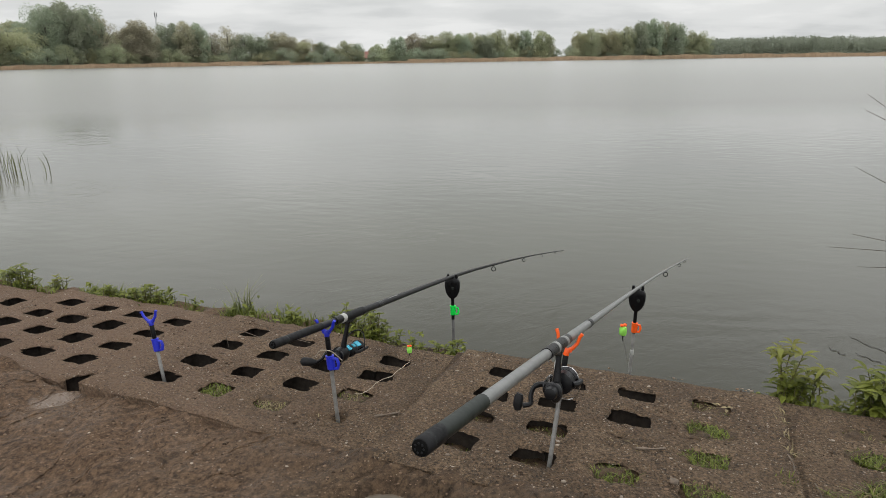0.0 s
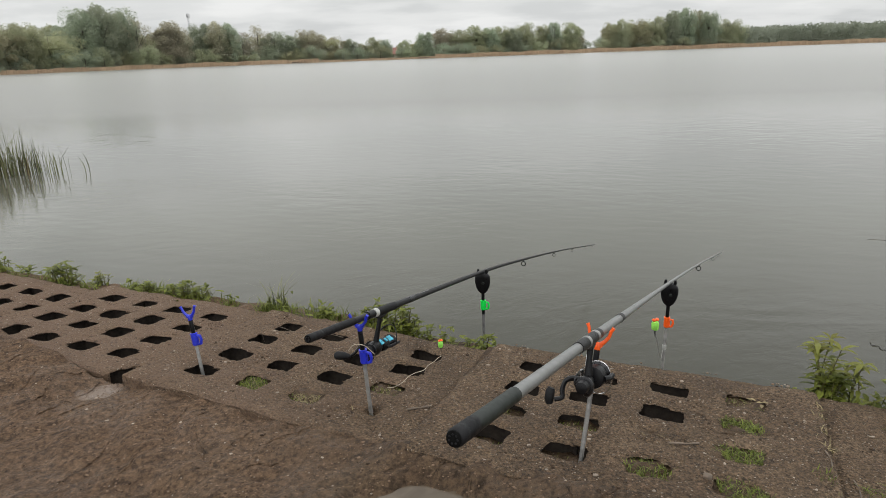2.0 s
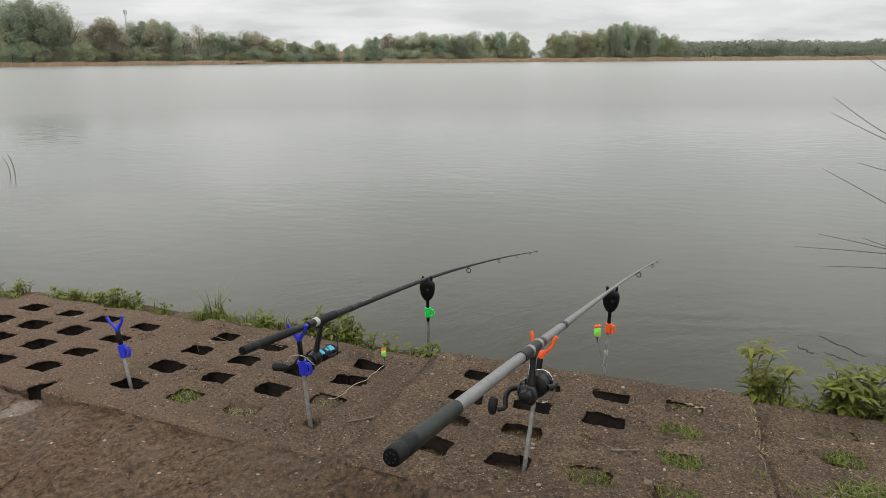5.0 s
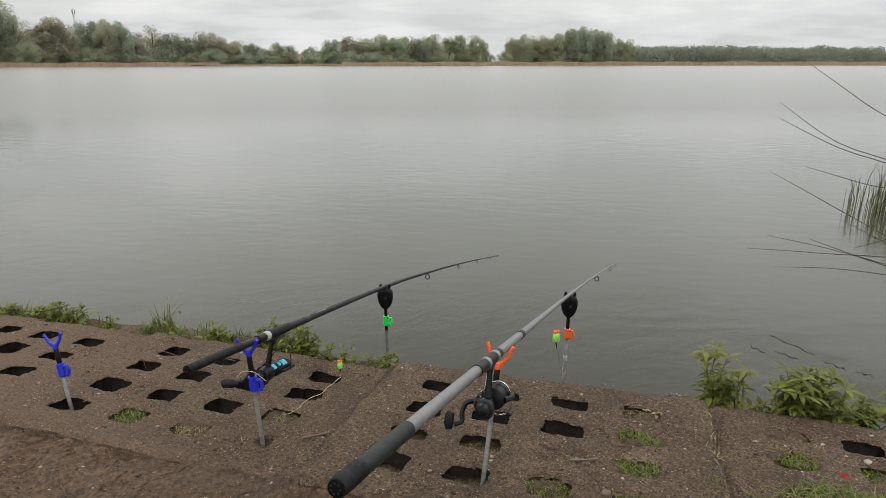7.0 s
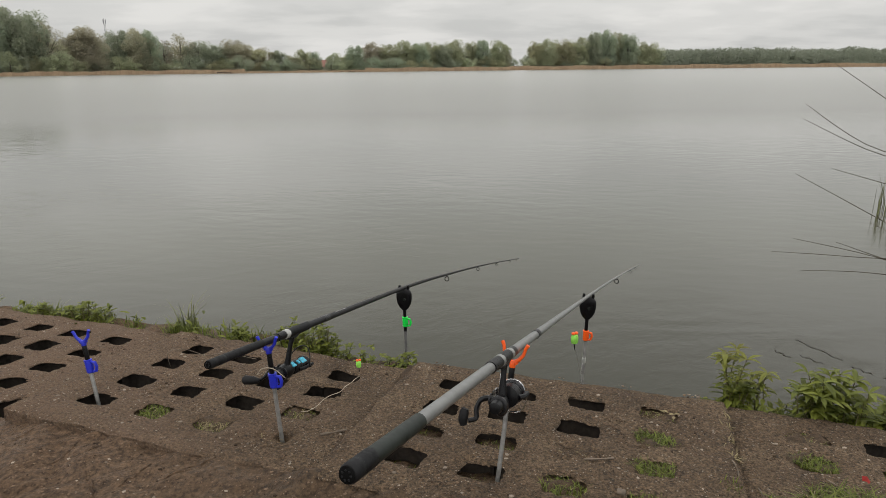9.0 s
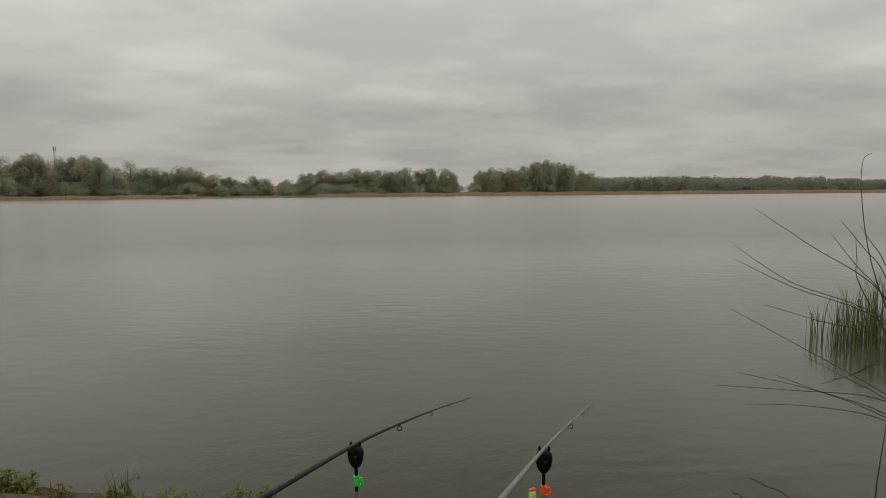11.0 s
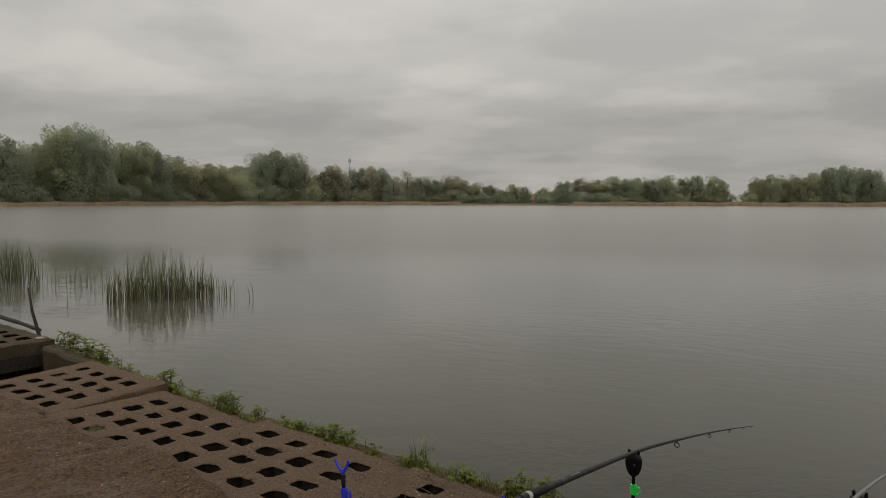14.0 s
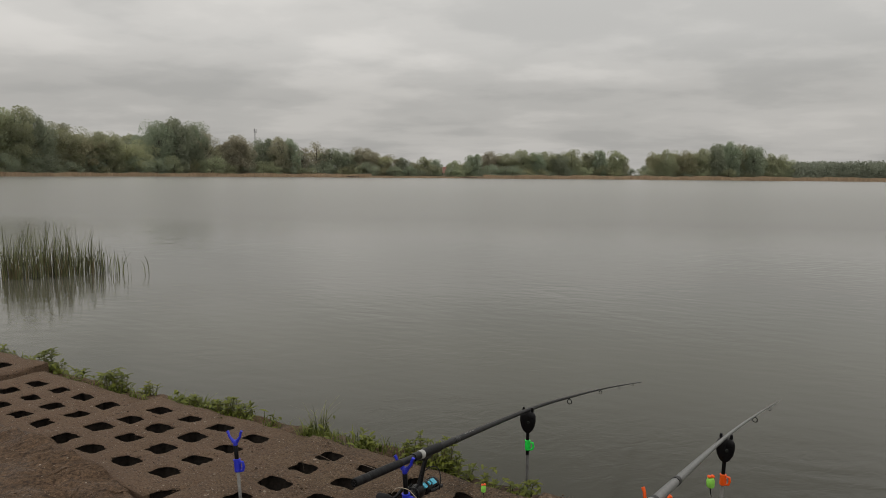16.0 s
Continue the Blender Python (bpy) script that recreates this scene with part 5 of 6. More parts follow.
for k in range(620):
    u = rnd.uniform(-5.0, 1.95)
    if rnd.random() > lushness(u) * 0.8:
        continue
    x, y = xy(u, 1.96 + rnd.gauss(0.03, 0.035))
    z = ground_z(u, 1.96)
    for _ in range(5):
        a = rnd.uniform(0, 6.28)
        leaf(low, (x + rnd.gauss(0, 0.015), y + rnd.gauss(0, 0.012), z + rnd.uniform(0, 0.04)), (math.cos(a), math.sin(a), rnd.uniform(0.2, 1.0)), rnd.uniform(0.025, 0.055), rnd.uniform(0.009, 0.018))
tagged(new("ground_cover", low.mesh("ground_cover", HERB, False)), "low broad-leaved weeds along the slab edge", "weeds", kind="stuff")


def tuft(at, n, spread, h, seed, label, material=GRASS, stretch=1.0, **kw):
    return thing("grass_tuft", label, "grass", at, "grass tufts", "stuff", data=blades(n, spread, h, seed, stretch=stretch, turn=BANK, **kw).mesh("grass_tuft", material, False))


tuft(bank_spot(-0.885, 2.51), 26, 0.03, 0.17, 301, "spiky dark grass tuft at the slab edge", REED, 1.5, droop=0.9, width=0.0026)
for k, (x, y, n, h) in enumerate(((-1.72, 2.83, 45, 0.075), (-1.62, 2.79, 40, 0.065), (-0.86, 2.50, 40, 0.06), (-0.55, 2.37, 30, 0.05), (0.075, 2.09, 22, 0.06), (1.36, 1.73, 40, 0.09), (1.47, 1.69, 40, 0.08), (1.24, 1.76, 30, 0.07))):
    tuft(bank_spot(x, y), n, 0.04, h, 310 + k, "bright green grass tuft on the bank's rim", stretch=1.8)


# ---- what has filled some of the openings ----
def fill(k, col, row, depth, grass=0, dry=0, seed=0, gh=0.035, pit=None):
    m = slab_at[k] @ Matrix.Translation(((col - 1.5) * PITCH_U, (1.5 - row) * PITCH_V, -depth))
    s, n = Shape(), 25 if pit else 9
    hole = m.inverted() @ Vector(pit) if pit else None
    verts, faces = [], []
    for j in range(n):
        for i in range(n):
            x, y = (i / (n - 1) - 0.5) * 0.146, (j / (n - 1) - 0.5) * 0.120
            z = 0.015 * noise.fractal(Vector((x * 22 + seed, y * 22, seed)), 1, 2, 3)
            if pit:
                z -= 0.06 * smooth(0.030, 0.014, math.hypot(x - hole.x, (y - hole.y) * 1.3) + 0.008 * noise.noise(Vector((x * 60, y * 60, seed))))
            verts.append((x, y, z))
    for j in range(n - 1):
        for i in range(n - 1):
            a = j * n + i
            faces.append((a, a + 1, a + n + 1, a + n))
    # the plug of soil reaches down to the ground under the slab
    rim_ = [i for i in range(n)] + [j * n + n - 1 for j in range(1, n)] + [(n - 1) * n + i for i in range(n - 2, -1, -1)] + [j * n for j in range(n - 2, 0, -1)]
    base = len(verts)
    verts += [(verts[i][0], verts[i][1], -0.16 + depth) for i in rim_]
    c = len(rim_)
    faces += [(rim_[i], base + i, base + (i + 1) % c, rim_[(i + 1) % c]) for i in range(c)]
    s.add(verts, faces)
    thing("soil_plug", "brown soil filling an opening of the slab", "soil", m, "soil in the openings", data=s.mesh("soil_plug", CONCRETE if depth < 0.005 else MUD))
    if grass:
        tuft(m, int(grass * 3.8), 0.043, gh * 0.56, 500 + seed, "green grass sprouting from a slab opening", stretch=1.35, droop=1.1, width=0.0015)
    if dry:
        tuft(m, dry * 2, 0.036, 0.017, 700 + seed, "withered grass in a slab opening", DRYGRASS, 1.3, droop=1.8, width=0.0016)


fill(3, 1, 3, 0.016, 75, 16, 1)
fill(3, 2, 3, 0.012, 24, 60, 2, 0.022)
fill(3, 3, 2, 0.015, 26, 50, 3, 0.025)
fill(3, 3, 3, 0.004, 0, 4, 4, pit=(-0.300, 1.537, 0.0))
fill(4, 1, 2, 0.030, 40, 36, 5, 0.025)
fill(4, 1, 3, 0.045, 14, 44, 6, 0.025)
fill(4, 2, 2, 0.004, 0, 6, 7)
fill(4, 2, 3, 0.010, 52, 8, 8)
fill(4, 3, 0, 0.014, 20, 30, 9, 0.022)
fill(4, 3, 1, 0.010, 110, 12, 10)
fill(4, 3, 2, 0.010, 120, 8, 11)
fill(4, 3, 3, 0.010, 120, 8, 12)
fill(4, 0, 2, 0.035, 20, 10, 13)
fill(4, 0, 3, 0.055, 10, 6, 23)
fill(5, 0, 0, 0.009, 40, 30, 14, 0.016)
fill(5, 0, 1, 0.010, 120, 14, 15)
fill(5, 0, 2, 0.010, 130, 30, 16)
fill(5, 1, 2, 0.010, 120, 30, 17)
fill(5, 1, 1, 0.02, 60, 30, 18)
fill(1, 1, 3, 0.016, 60, 10, 19)
fill(0, 0, 3, 0.025, 10, 20, 20)
fill(0, 1, 2, 0.030, 0, 14, 21)
fill(0, 0, 1, 0.020, 0, 10, 22)
tuft(on_slab(4, 0.46, -0.10, -0.01), 30, 0.03, 0.03, 801, "short grass in the joint between slabs")
tuft(on_slab(4, 0.49, -0.28, -0.01), 26, 0.02, 0.03, 802, "short grass in the joint between slabs")
for k, (du, dv) in enumerate(((0.490, 0.27), (0.486, 0.20), (0.484, 0.13), (0.490, 0.05), (0.488, -0.18))):
    tuft(on_slab(4, du, dv, -0.008), 16, 0.016, 0.022, 820 + k, "withered grass in the joint between slabs", DRYGRASS, 0.8, droop=1.6)
tuft(bank_spot(-0.985, 1.69), 9, 0.015, 0.03, 804, "tiny grass sprout beside the slab's rim")


# ---- rod rests ----
def lathe(s, profile, seg=16, m=None):
    """Turns a profile of (radius, height) round the z axis."""
    verts, faces = [], []
    for r, z in profile:
        for k in range(seg):
            a = 2 * math.pi * k / seg
            verts.append((r * math.cos(a), r * math.sin(a), z))
    for i in range(len(profile) - 1):
        for k in range(seg):
            a, b = i * seg + k, i * seg + (k + 1) % seg
            faces.append((a, b, b + seg, a + seg))
    faces.append(tuple(reversed(range(seg))))
    faces.append(tuple(range((len(profile) - 1) * seg, len(profile) * seg)))
    return s.add(verts, faces, m)


def stick_pose(foot, head, spin):
    """Foot and head of a stick; spin: the compass turn of its broad side."""
    foot, head = Vector(foot), Vector(head)
    z = (head - foot).normalized()
    x = Vector((math.cos(radians(spin)), math.sin(radians(spin)), 0))
    x = (x - z * x.dot(z)).normalized()
    m = Matrix((x, z.cross(x), z)).transposed().to_4x4()
    return Matrix.Translation(foot) @ m, (head - foot).length


def clip(s, z, h=0.042, r=0.0105):
    """The clamp: a sleeve with a lever loop at its side."""
    lathe(s, [(r * 0.75, z - h / 2), (r, z - h / 2 + 0.003), (r, z + h / 2 - 0.004), (r * 1.12, z + h / 2 - 0.003), (r * 1.12, z + h / 2), (r * 0.7, z + h / 2 + 0.001)], 14)
    s.tube([(r * 0.8, 0, z + h * 0.32), (r + 0.011, 0, z + h * 0.26), (r + 0.014, 0, z - h * 0.05), (r + 0.010, 0, z - h * 0.38), (r * 0.6, 0, z - h * 0.45)], [0.004, 0.0048, 0.0048, 0.0048, 0.004], 8)
    s.box((r * 0.9, 0, z - h * 0.05), (0.006, 0.010, h * 0.5), bevel=0.0015)


def fork(s, z, w=0.026, h=0.030, r=0.0042):
    """A V-shaped rest with curled tips."""
    lathe(s, [(0.006, z - 0.016), (0.0075, z - 0.012), (0.0075, z), (0.005, z + 0.004)], 12)
    for sg in (-1, 1):
        s.tube([(0, 0, z - 0.002), (sg * w * 0.45, 0, z + h * 0.16), (sg * w * 0.80, 0, z + h * 0.52), (sg * w * 0.92, 0, z + h * 0.9), (sg * w * 1.08, 0, z + h * 1.12)],
               [r * 1.25, r * 1.2, r, r * 0.95, r * 1.1], 9)
    s.box((0, 0, z - 0.001), (0.026, 0.010, 0.010), bevel=0.003)


def rod_rest(foot, head, clip_at, colour, label, spin, clamp_colour=None, deep=0.0):
    m, ln = stick_pose(foot, head, spin)
    ob = thing("rod_rest", label, "rod rest", m, "rod rests in the paving")
    part("pole", lathe(Shape(), [(0.0035, -0.10), (0.0056, -0.06), (0.0056, ln * 0.66), (0.0050, ln * 0.665)], 14), POLE, ob)
    part("inner_tube", lathe(Shape(), [(0.0054, ln * 0.60), (0.0070, ln * 0.60 + 0.002), (0.0070, ln - 0.012), (0.006, ln - 0.010)], 14), BLACK, ob, "black plastic upper tube")
    s = Shape()
    clip(s, clip_at * ln)
    part("clamp", s, clamp_colour or colour, ob)
    s = Shape()
    fork(s, ln - deep, 0.026 + deep * 0.25, 0.030 + deep * 0.9)
    part("fork", s, colour, ob)
    return ob


rod_rest((-0.908, 1.785, -0.045), (-0.936, 1.811, 0.185), 0.66, BLUE, "grey bank stick with an empty blue plastic fork", -12)
rod_rest((-0.307, 1.537, -0.020), (-0.322, 1.538, 0.268), 0.68, BLUE, "grey bank stick with a blue fork carrying the dark rod", -16)
rod_rest((0.249, 1.292, 0.005), (0.292, 1.352, 0.312), 0.75, ORANGE, "grey bank stick with an orange fork carrying the silver rod", -24, ORANGE, 0.012)


def alarm_shape():
    """The head of a bite alarm in its dark hood: a rounded shield, wider above."""
    s, rows, seg = Shape(), [], 28
    prof = ((0.0, 0.35), (0.10, 0.62), (0.3, 0.88), (0.55, 1.0), (0.78, 0.98), (0.92, 0.80), (1.0, 0.45))
    verts, faces = [], []
    for t, w in prof:
        for k in range(seg):
            a = 2 * math.pi * k / seg
            ca, sa = math.cos(a), math.sin(a)
            x = 0.0335 * w * math.copysign(abs(ca) ** 0.75, ca)
            y = 0.0165 * (0.55 + 0.45 * w) * math.copysign(abs(sa) ** 0.75, sa)
            verts.append((x, y, 0.092 * t))
    for i in range(len(prof) - 1):
        for k in range(seg):
            a, b = i * seg + k, i * seg + (k + 1) % seg
            faces.append((a, b, b + seg, a + seg))
    faces += [tuple(reversed(range(seg))), tuple(range((len(prof) - 1) * seg, len(prof) * seg))]
    return s.add(verts, faces)


def alarm_stick(foot, head, colour, label, spin, clip_z, pole=POLE):
    """head: where the rod lies between the alarm's ears."""
    m, ln = stick_pose(foot, head, spin)
    ob = thing("bite_alarm_stick", label, "bite alarm", m, "bite alarms in the water")
    top = ln - 0.092
    part("pole", lathe(Shape(), [(0.0035, -0.15), (0.0062, -0.1), (0.0062, top - 0.075), (0.0055, top - 0.074)], 14), pole, ob)
    part("upper_tube", lathe(Shape(), [(0.0062, top - 0.105), (0.0072, top - 0.103), (0.0072, top - 0.004), (0.0085, top - 0.003), (0.0085, top + 0.006)], 14), BLACK, ob, "black upper tube")
    s = Shape()
    clip(s, top - clip_z, 0.044, 0.0112)
    part("clamp", s, colour, ob)
    al = part("alarm_head", Shape().add(alarm_shape().v, alarm_shape().f, Matrix.Translation((0, 0, top - 0.004))), BLACK, ob, "black hooded bite alarm")
    for sg in (-1, 1):
        e = Shape().tube([(sg * 0.013, 0, top + 0.076), (sg * 0.019, 0, top + 0.093), (sg * 0.0175, 0, top + 0.104)], [0.006, 0.0062, 0.0045], 10)
        part("ear", e, BLACK, al)
    part("dial", lathe(Shape(), [(0.006, 0), (0.006, 0.003), (0.005, 0.004)], 14, Matrix.Translation((0.004, -0.0165, top + 0.045)) @ Matrix.Rotation(radians(90), 4, "X")), RUBBER, al)
    return ob


REST_C, REST_D = Vector((0.029, 2.523, 0.078)), Vector((0.779, 2.351, 0.083))
alarm_stick((0.040, 2.50, -0.95), REST_C + Vector((0, 0, -0.008)), GREEN, "grey bank stick with black bite alarm and green clamp", -10, 0.062, DARKPOLE)
alarm_stick((0.765, 2.35, -0.95), REST_D + Vector((0, 0, -0.010)), ORANGE, "grey bank stick with black bite alarm and orange clamp", -14, 0.080)


# ---- rods and reels ----
def spline(pts, n):
    """A smooth way through the given places, n steps between each two."""
    pts, out = [Vector(p) for p in pts], []
    for i in range(len(pts) - 1):
        p0, p1, p2, p3 = pts[max(i - 1, 0)], pts[i], pts[i + 1], pts[min(i + 2, len(pts) - 1)]
        if i == 0:
            p0 = 2 * p1 - p2
        if i == len(pts) - 2:
            p3 = 2 * p2 - p1
        for k in range(n):
            t = k / n
            out.append(0.5 * ((2 * p1) + (p2 - p0) * t + (2 * p0 - 5 * p1 + 4 * p2 - p3) * t * t + (3 * p1 - p0 - 3 * p2 + p3) * t ** 3))
    return out + [pts[-1]]


def along(way, s):
    """The place at a length s along a way, and its direction there."""
    for a, b in zip(way, way[1:]):
        d = (b - a).length
        if s <= d:
            return a + (b - a) * (s / d), (b - a).normalized()
        s -= d
    return way[-1], (way[-1] - way[-2]).normalized()


def rod_axes(p, d, roll=0.0):
    """Axes on the rod: y runs towards the tip, z upwards."""
    y = d.normalized()
    x = y.cross(Vector((0, 0, 1))).normalized()
    z = x.cross(y)
    m = Matrix((x, y, z)).transposed().to_4x4()
    return Matrix.Translation(p) @ m @ Matrix.Rotation(radians(roll), 4, "Y")


def y_lathe(s, profile, at=(0, 0, 0), seg=18, m=None):
    t = Matrix.Translation(at) @ Matrix.Rotation(radians(-90), 4, "X")
    return lathe(s, profile, seg, (m @ t) if m is not None else t)


def reel(rod, m, body_mat, trim, label, drop=0.068, big=1.0, bail_drop=-0.048, arched=False, slender=False):
    """A spinning reel hung under the rod: foot, stem, body, spool, rotor, bail and crank."""
    sc = m @ Matrix.Scale(big, 4)
    b = Shape()
    b.tube([(0, -0.035, -0.012), (0, -0.012, -0.0155), (0, 0.012, -0.0155), (0, 0.035, -0.012)], [0.003, 0.0055, 0.0055, 0.003], 10, m=sc)
    b.tube([(0, -0.002, -0.014), (0, -0.006, -0.035), (0, -0.010, -drop + 0.012)], [0.0065, 0.0055, 0.0085], 10, m=sc)
    slim = 0.72 if arched else 1.0
    b.ball((0, -0.012, -drop - (0.008 if arched else 0)), (0.0165 * slim, 0.034 * slim, 0.021), sc, 16, 10)
    b.ball((-0.010 * slim, -0.008, -drop - 0.002), (0.013 * slim, 0.022, 0.018 * slim), sc, 14, 8)
    body = part("reel", b, body_mat, rod, label)
    # w: the width of rotor and spool, e: how far the spool is drawn out
    w, e = (0.76, 1.45) if slender else (1.0, 1.0)
    r = Shape()
    y_lathe(r, [(0.012 * w, 0.0), (0.022 * w, 0.004), (0.0235 * w, 0.012), (0.0235 * w, 0.020), (0.018 * w, 0.022)], (0, 0.018, -drop), 20, sc)
    for sg in (-1, 1):
        r.tube([(sg * 0.022 * w, 0.026, -drop), (sg * 0.030 * w, 0.040, -drop), (sg * 0.030 * w, 0.062 * e, -drop)], [0.006 * w, 0.0055 * w, 0.0055 * w], 8, m=sc)
    part("rotor", r, BLACK, body)
    part("spool", y_lathe(Shape(), [(0.017 * w, 0.0), (0.0225 * w, 0.002), (0.0225 * w, 0.006), (0.019 * w, 0.008), (0.0195 * w, 0.022 * e), (0.0245 * w, 0.025 * e), (0.0245 * w, 0.029 * e), (0.021 * w, 0.031 * e), (0.012 * w, 0.032 * e)], (0, 0.040, -drop), 22, sc), GRAPHITE, body)
    part("spool_lip", y_lathe(Shape(), [(0.0235 * w, 0.0), (0.0252 * w, 0.001), (0.0252 * w, 0.004), (0.0235 * w, 0.005)], (0, 0.040 + 0.0245 * e, -drop), 22, sc), BLACK if slender else STEEL, body)
    if slender:
        # three cyan labels on the upper side, the largest towards the spool's end
        for y, ln, wd in ((0.006, 0.016, 0.016), (0.033, 0.010, 0.011), (0.058, 0.022, 0.017)):
            tilt = sc @ Matrix.Translation((0, y, -drop)) @ Matrix.Rotation(radians(28), 4, "Y")
            part("label_plate", Shape().box((0, 0, 0.0175 if y < 0.05 else 0.0160), (wd, ln, 0.004), tilt, 0.001), trim, body)
    else:
        part("rotor_badge", Shape().box((-0.0245, 0.030, -drop + 0.004), (0.004, 0.014, 0.016), sc, 0.001), STEEL, body)
        part("stem_trim", Shape().tube([(-0.0062, -0.002, -0.030), (-0.0066, -0.006, -0.048), (-0.0100, -0.004, -drop + 0.010), (-0.0165, 0.006, -drop - 0.002)], 0.0012, 6, m=sc), STEEL, body, "bright metal edge")
    part("drag_knob", y_lathe(Shape(), [(0.011, 0.0), (0.013, 0.001), (0.013, 0.009), (0.009, 0.011)], (0, 0.040 + 0.031 * e, -drop), 16, sc), BLACK, body)
    part("rear_cap", y_lathe(Shape(), [(0.006, -0.014), (0.011, -0.012), (0.013, 0.0), (0.012, 0.010)], (0, -0.048, -drop), 14, sc), BLACK, body)
    part("trim_band", y_lathe(Shape(), [(0.0150, -0.003), (0.0172, -0.002), (0.0172, 0.003), (0.0150, 0.004)], (0, -0.036, -drop), 18, sc), BLACK if slender else trim, body)
    part("side_plate", lathe(Shape(), [(0.013, 0), (0.013, 0.002), (0.011, 0.003)], 16, sc @ Matrix.Translation((-0.0225, -0.008, -drop - 0.001)) @ Matrix.Rotation(radians(-90), 4, "Y")), BLACK if slender else trim, body)
    bail = [Vector((0.031 * math.cos(t), 0.056 + 0.018 * math.sin(t) ** 2, -drop - bail_drop * math.sin(t))) for t in (radians(180 * k / 16) for k in range(17))]
    part("bail_wire", Shape().tube(bail, 0.0016, 6, m=sc), STEEL if trim is not CYAN else BLACK, body)
    h = Shape()
    h.tube([(-0.018, -0.010, -drop), (-0.034, -0.012, -drop)], [0.0055, 0.0045], 10, m=sc)
    h.tube([(-0.034, -0.012, -drop + 0.004), (-0.040, -0.022, -drop - 0.004), (-0.040, -0.046, -drop - 0.016), (-0.044, -0.058, -drop - 0.021)], [0.0045, 0.0048, 0.0042, 0.0040], 9, m=sc)
    if arched:
        h = Shape().tube(spline([(-0.010, -0.012, -drop + 0.003), (-0.028, -0.014, -drop + 0.004), (-0.041, -0.020, -drop - 0.001), (-0.045, -0.030, -drop - 0.016), (-0.043, -0.037, -drop - 0.030), (-0.056, -0.045, -drop - 0.034)], 4),
                         [0.0055] * 8 + [0.0048] * 13, 9, m=sc)
    crank = part("crank", h, BLACK, body, "black folding crank")
    return body, crank


def rod(name, label, way, radius, bands, guides, grip_len, grip_mat, blank_mat):
    """radius: (share of the length, radius) pairs; bands: (from, to, radius, material, name)."""
    total = sum((b - a).length for a, b in zip(way, way[1:]))
    ob = thing(name, label, "fishing rod", way[0], "fishing rods on their rests")
    org = way[0]

    def piece(a, b, swell=0.0, n=40, lip=False):
        pts, rad = [], []
        for k in range(n + 1):
            s = a + (b - a) * k / n
            p, _ = along(way, min(max(s, 0), total - 1e-4))
            pts.append(p - org)
            rad.append(lerp(s / total, *radius) + swell)
        if lip:
            pts = [pts[0]] + pts + [pts[-1]]
            rad = [rad[0] * 0.6] + rad + [rad[-1] * 0.6]
        return Shape().tube(pts, rad, 18)

    part("blank", piece(0.004, total - 0.001, 0, 90), blank_mat, ob)
    if grip_len:
        part("grip", piece(0.0, grip_len, 0.0014, 12, True), grip_mat, ob, "dark rubber butt grip")
        p, d = along(way, 0.0005)
        cap = Shape()
        y_lathe(cap, [(radius[0][1] * 1.02, -0.010), (radius[0][1] * 1.16, -0.007), (radius[0][1] * 1.18, 0.010), (radius[0][1] * 1.12, 0.014), (radius[0][1] * 1.18, 0.018), (radius[0][1] * 1.18, 0.046), (radius[0][1] * 1.02, 0.049)], (0, 0, 0), 22, rod_axes(p - org, d))
        butt = part("butt_cap", cap, FOAM, ob, "black rubber butt cap")
        rec = Shape()
        y_lathe(rec, [(radius[0][1] * 0.86, -0.0125), (radius[0][1] * 0.98, -0.0115), (radius[0][1] * 0.98, -0.006)], (0, 0, 0), 18, rod_axes(p - org, d))
        part("end_plug", rec, MATTE, butt)
        studs = Shape()
        for q in range(7):
            a = q * math.tau / 7
            studs.ball((radius[0][1] * 0.55 * math.cos(a), -0.0125, radius[0][1] * 0.55 * math.sin(a)), (0.0016, 0.0010, 0.0016), rod_axes(p - org, d), 8, 5)
        part("plug_rib", studs, FOAM, butt, "ring of small raised ribs")
    for a, b, sw, mat_, nm in bands:
        part(nm, piece(a, b, sw, 8, True), mat_, ob)
    for s, size in guides:
        p, d = along(way, s)
        m = rod_axes(p - org, d)
        r0 = lerp(s / total, *radius)
        g = Shape()
        drop = -(r0 + size * 1.55)
        g.ring((0, 0, drop), size, size * 0.20, "y", 0, 360, 18, 7, m)
        for sg in (-1, 1):
            g.tube([(sg * size * 0.85, 0, drop + size * 0.3), (sg * 0.0008, -size * 0.5, -r0 * 0.8)], size * 0.13, 6, m=m)
        g.tube([(0, -size * 1.6, -r0), (0, -size * 0.6, -r0 - 0.0006), (0, size * 0.5, -r0)], [0.0006, 0.0014, 0.0006], 6, m=m)
        part("line_guide", g, BLACK, ob)
    return ob, total, org


lift = Vector((0, 0, -0.008))
way1 = spline([(-0.394, 1.306, 0.344), (-0.318, 1.534, 0.292), REST_C + lift, (0.256, 3.035, -0.046), (0.525, 3.62, -0.190), (0.867, 4.342, -0.382)], 14)
rod1, len1, org1 = rod("fishing_rod", "dark carbon fishing rod resting on blue fork and bite alarm", way1, ((0, 0.0090), (0.08, 0.0094), (0.13, 0.0104), (0.42, 0.0076), (0.75, 0.0042), (1.0, 0.0020)),
                       [(0.322, 0.342, 0.0030, TAPE, "metal_ring"), (0.343, 0.455, 0.0024, FOAM, "reel_seat"), (0.285, 0.320, 0.0022, BLACK, "locking_nut"), (0.56, 0.60, 0.0006, GRAPHITE, "ferrule")],
                       [(1.87, 0.011), (2.40, 0.0085), (2.79, 0.0068), (3.12, 0.0055), (3.30, 0.0040)], 0.21, FOAM, CARBON)
p, d = along(way1, 0.375)
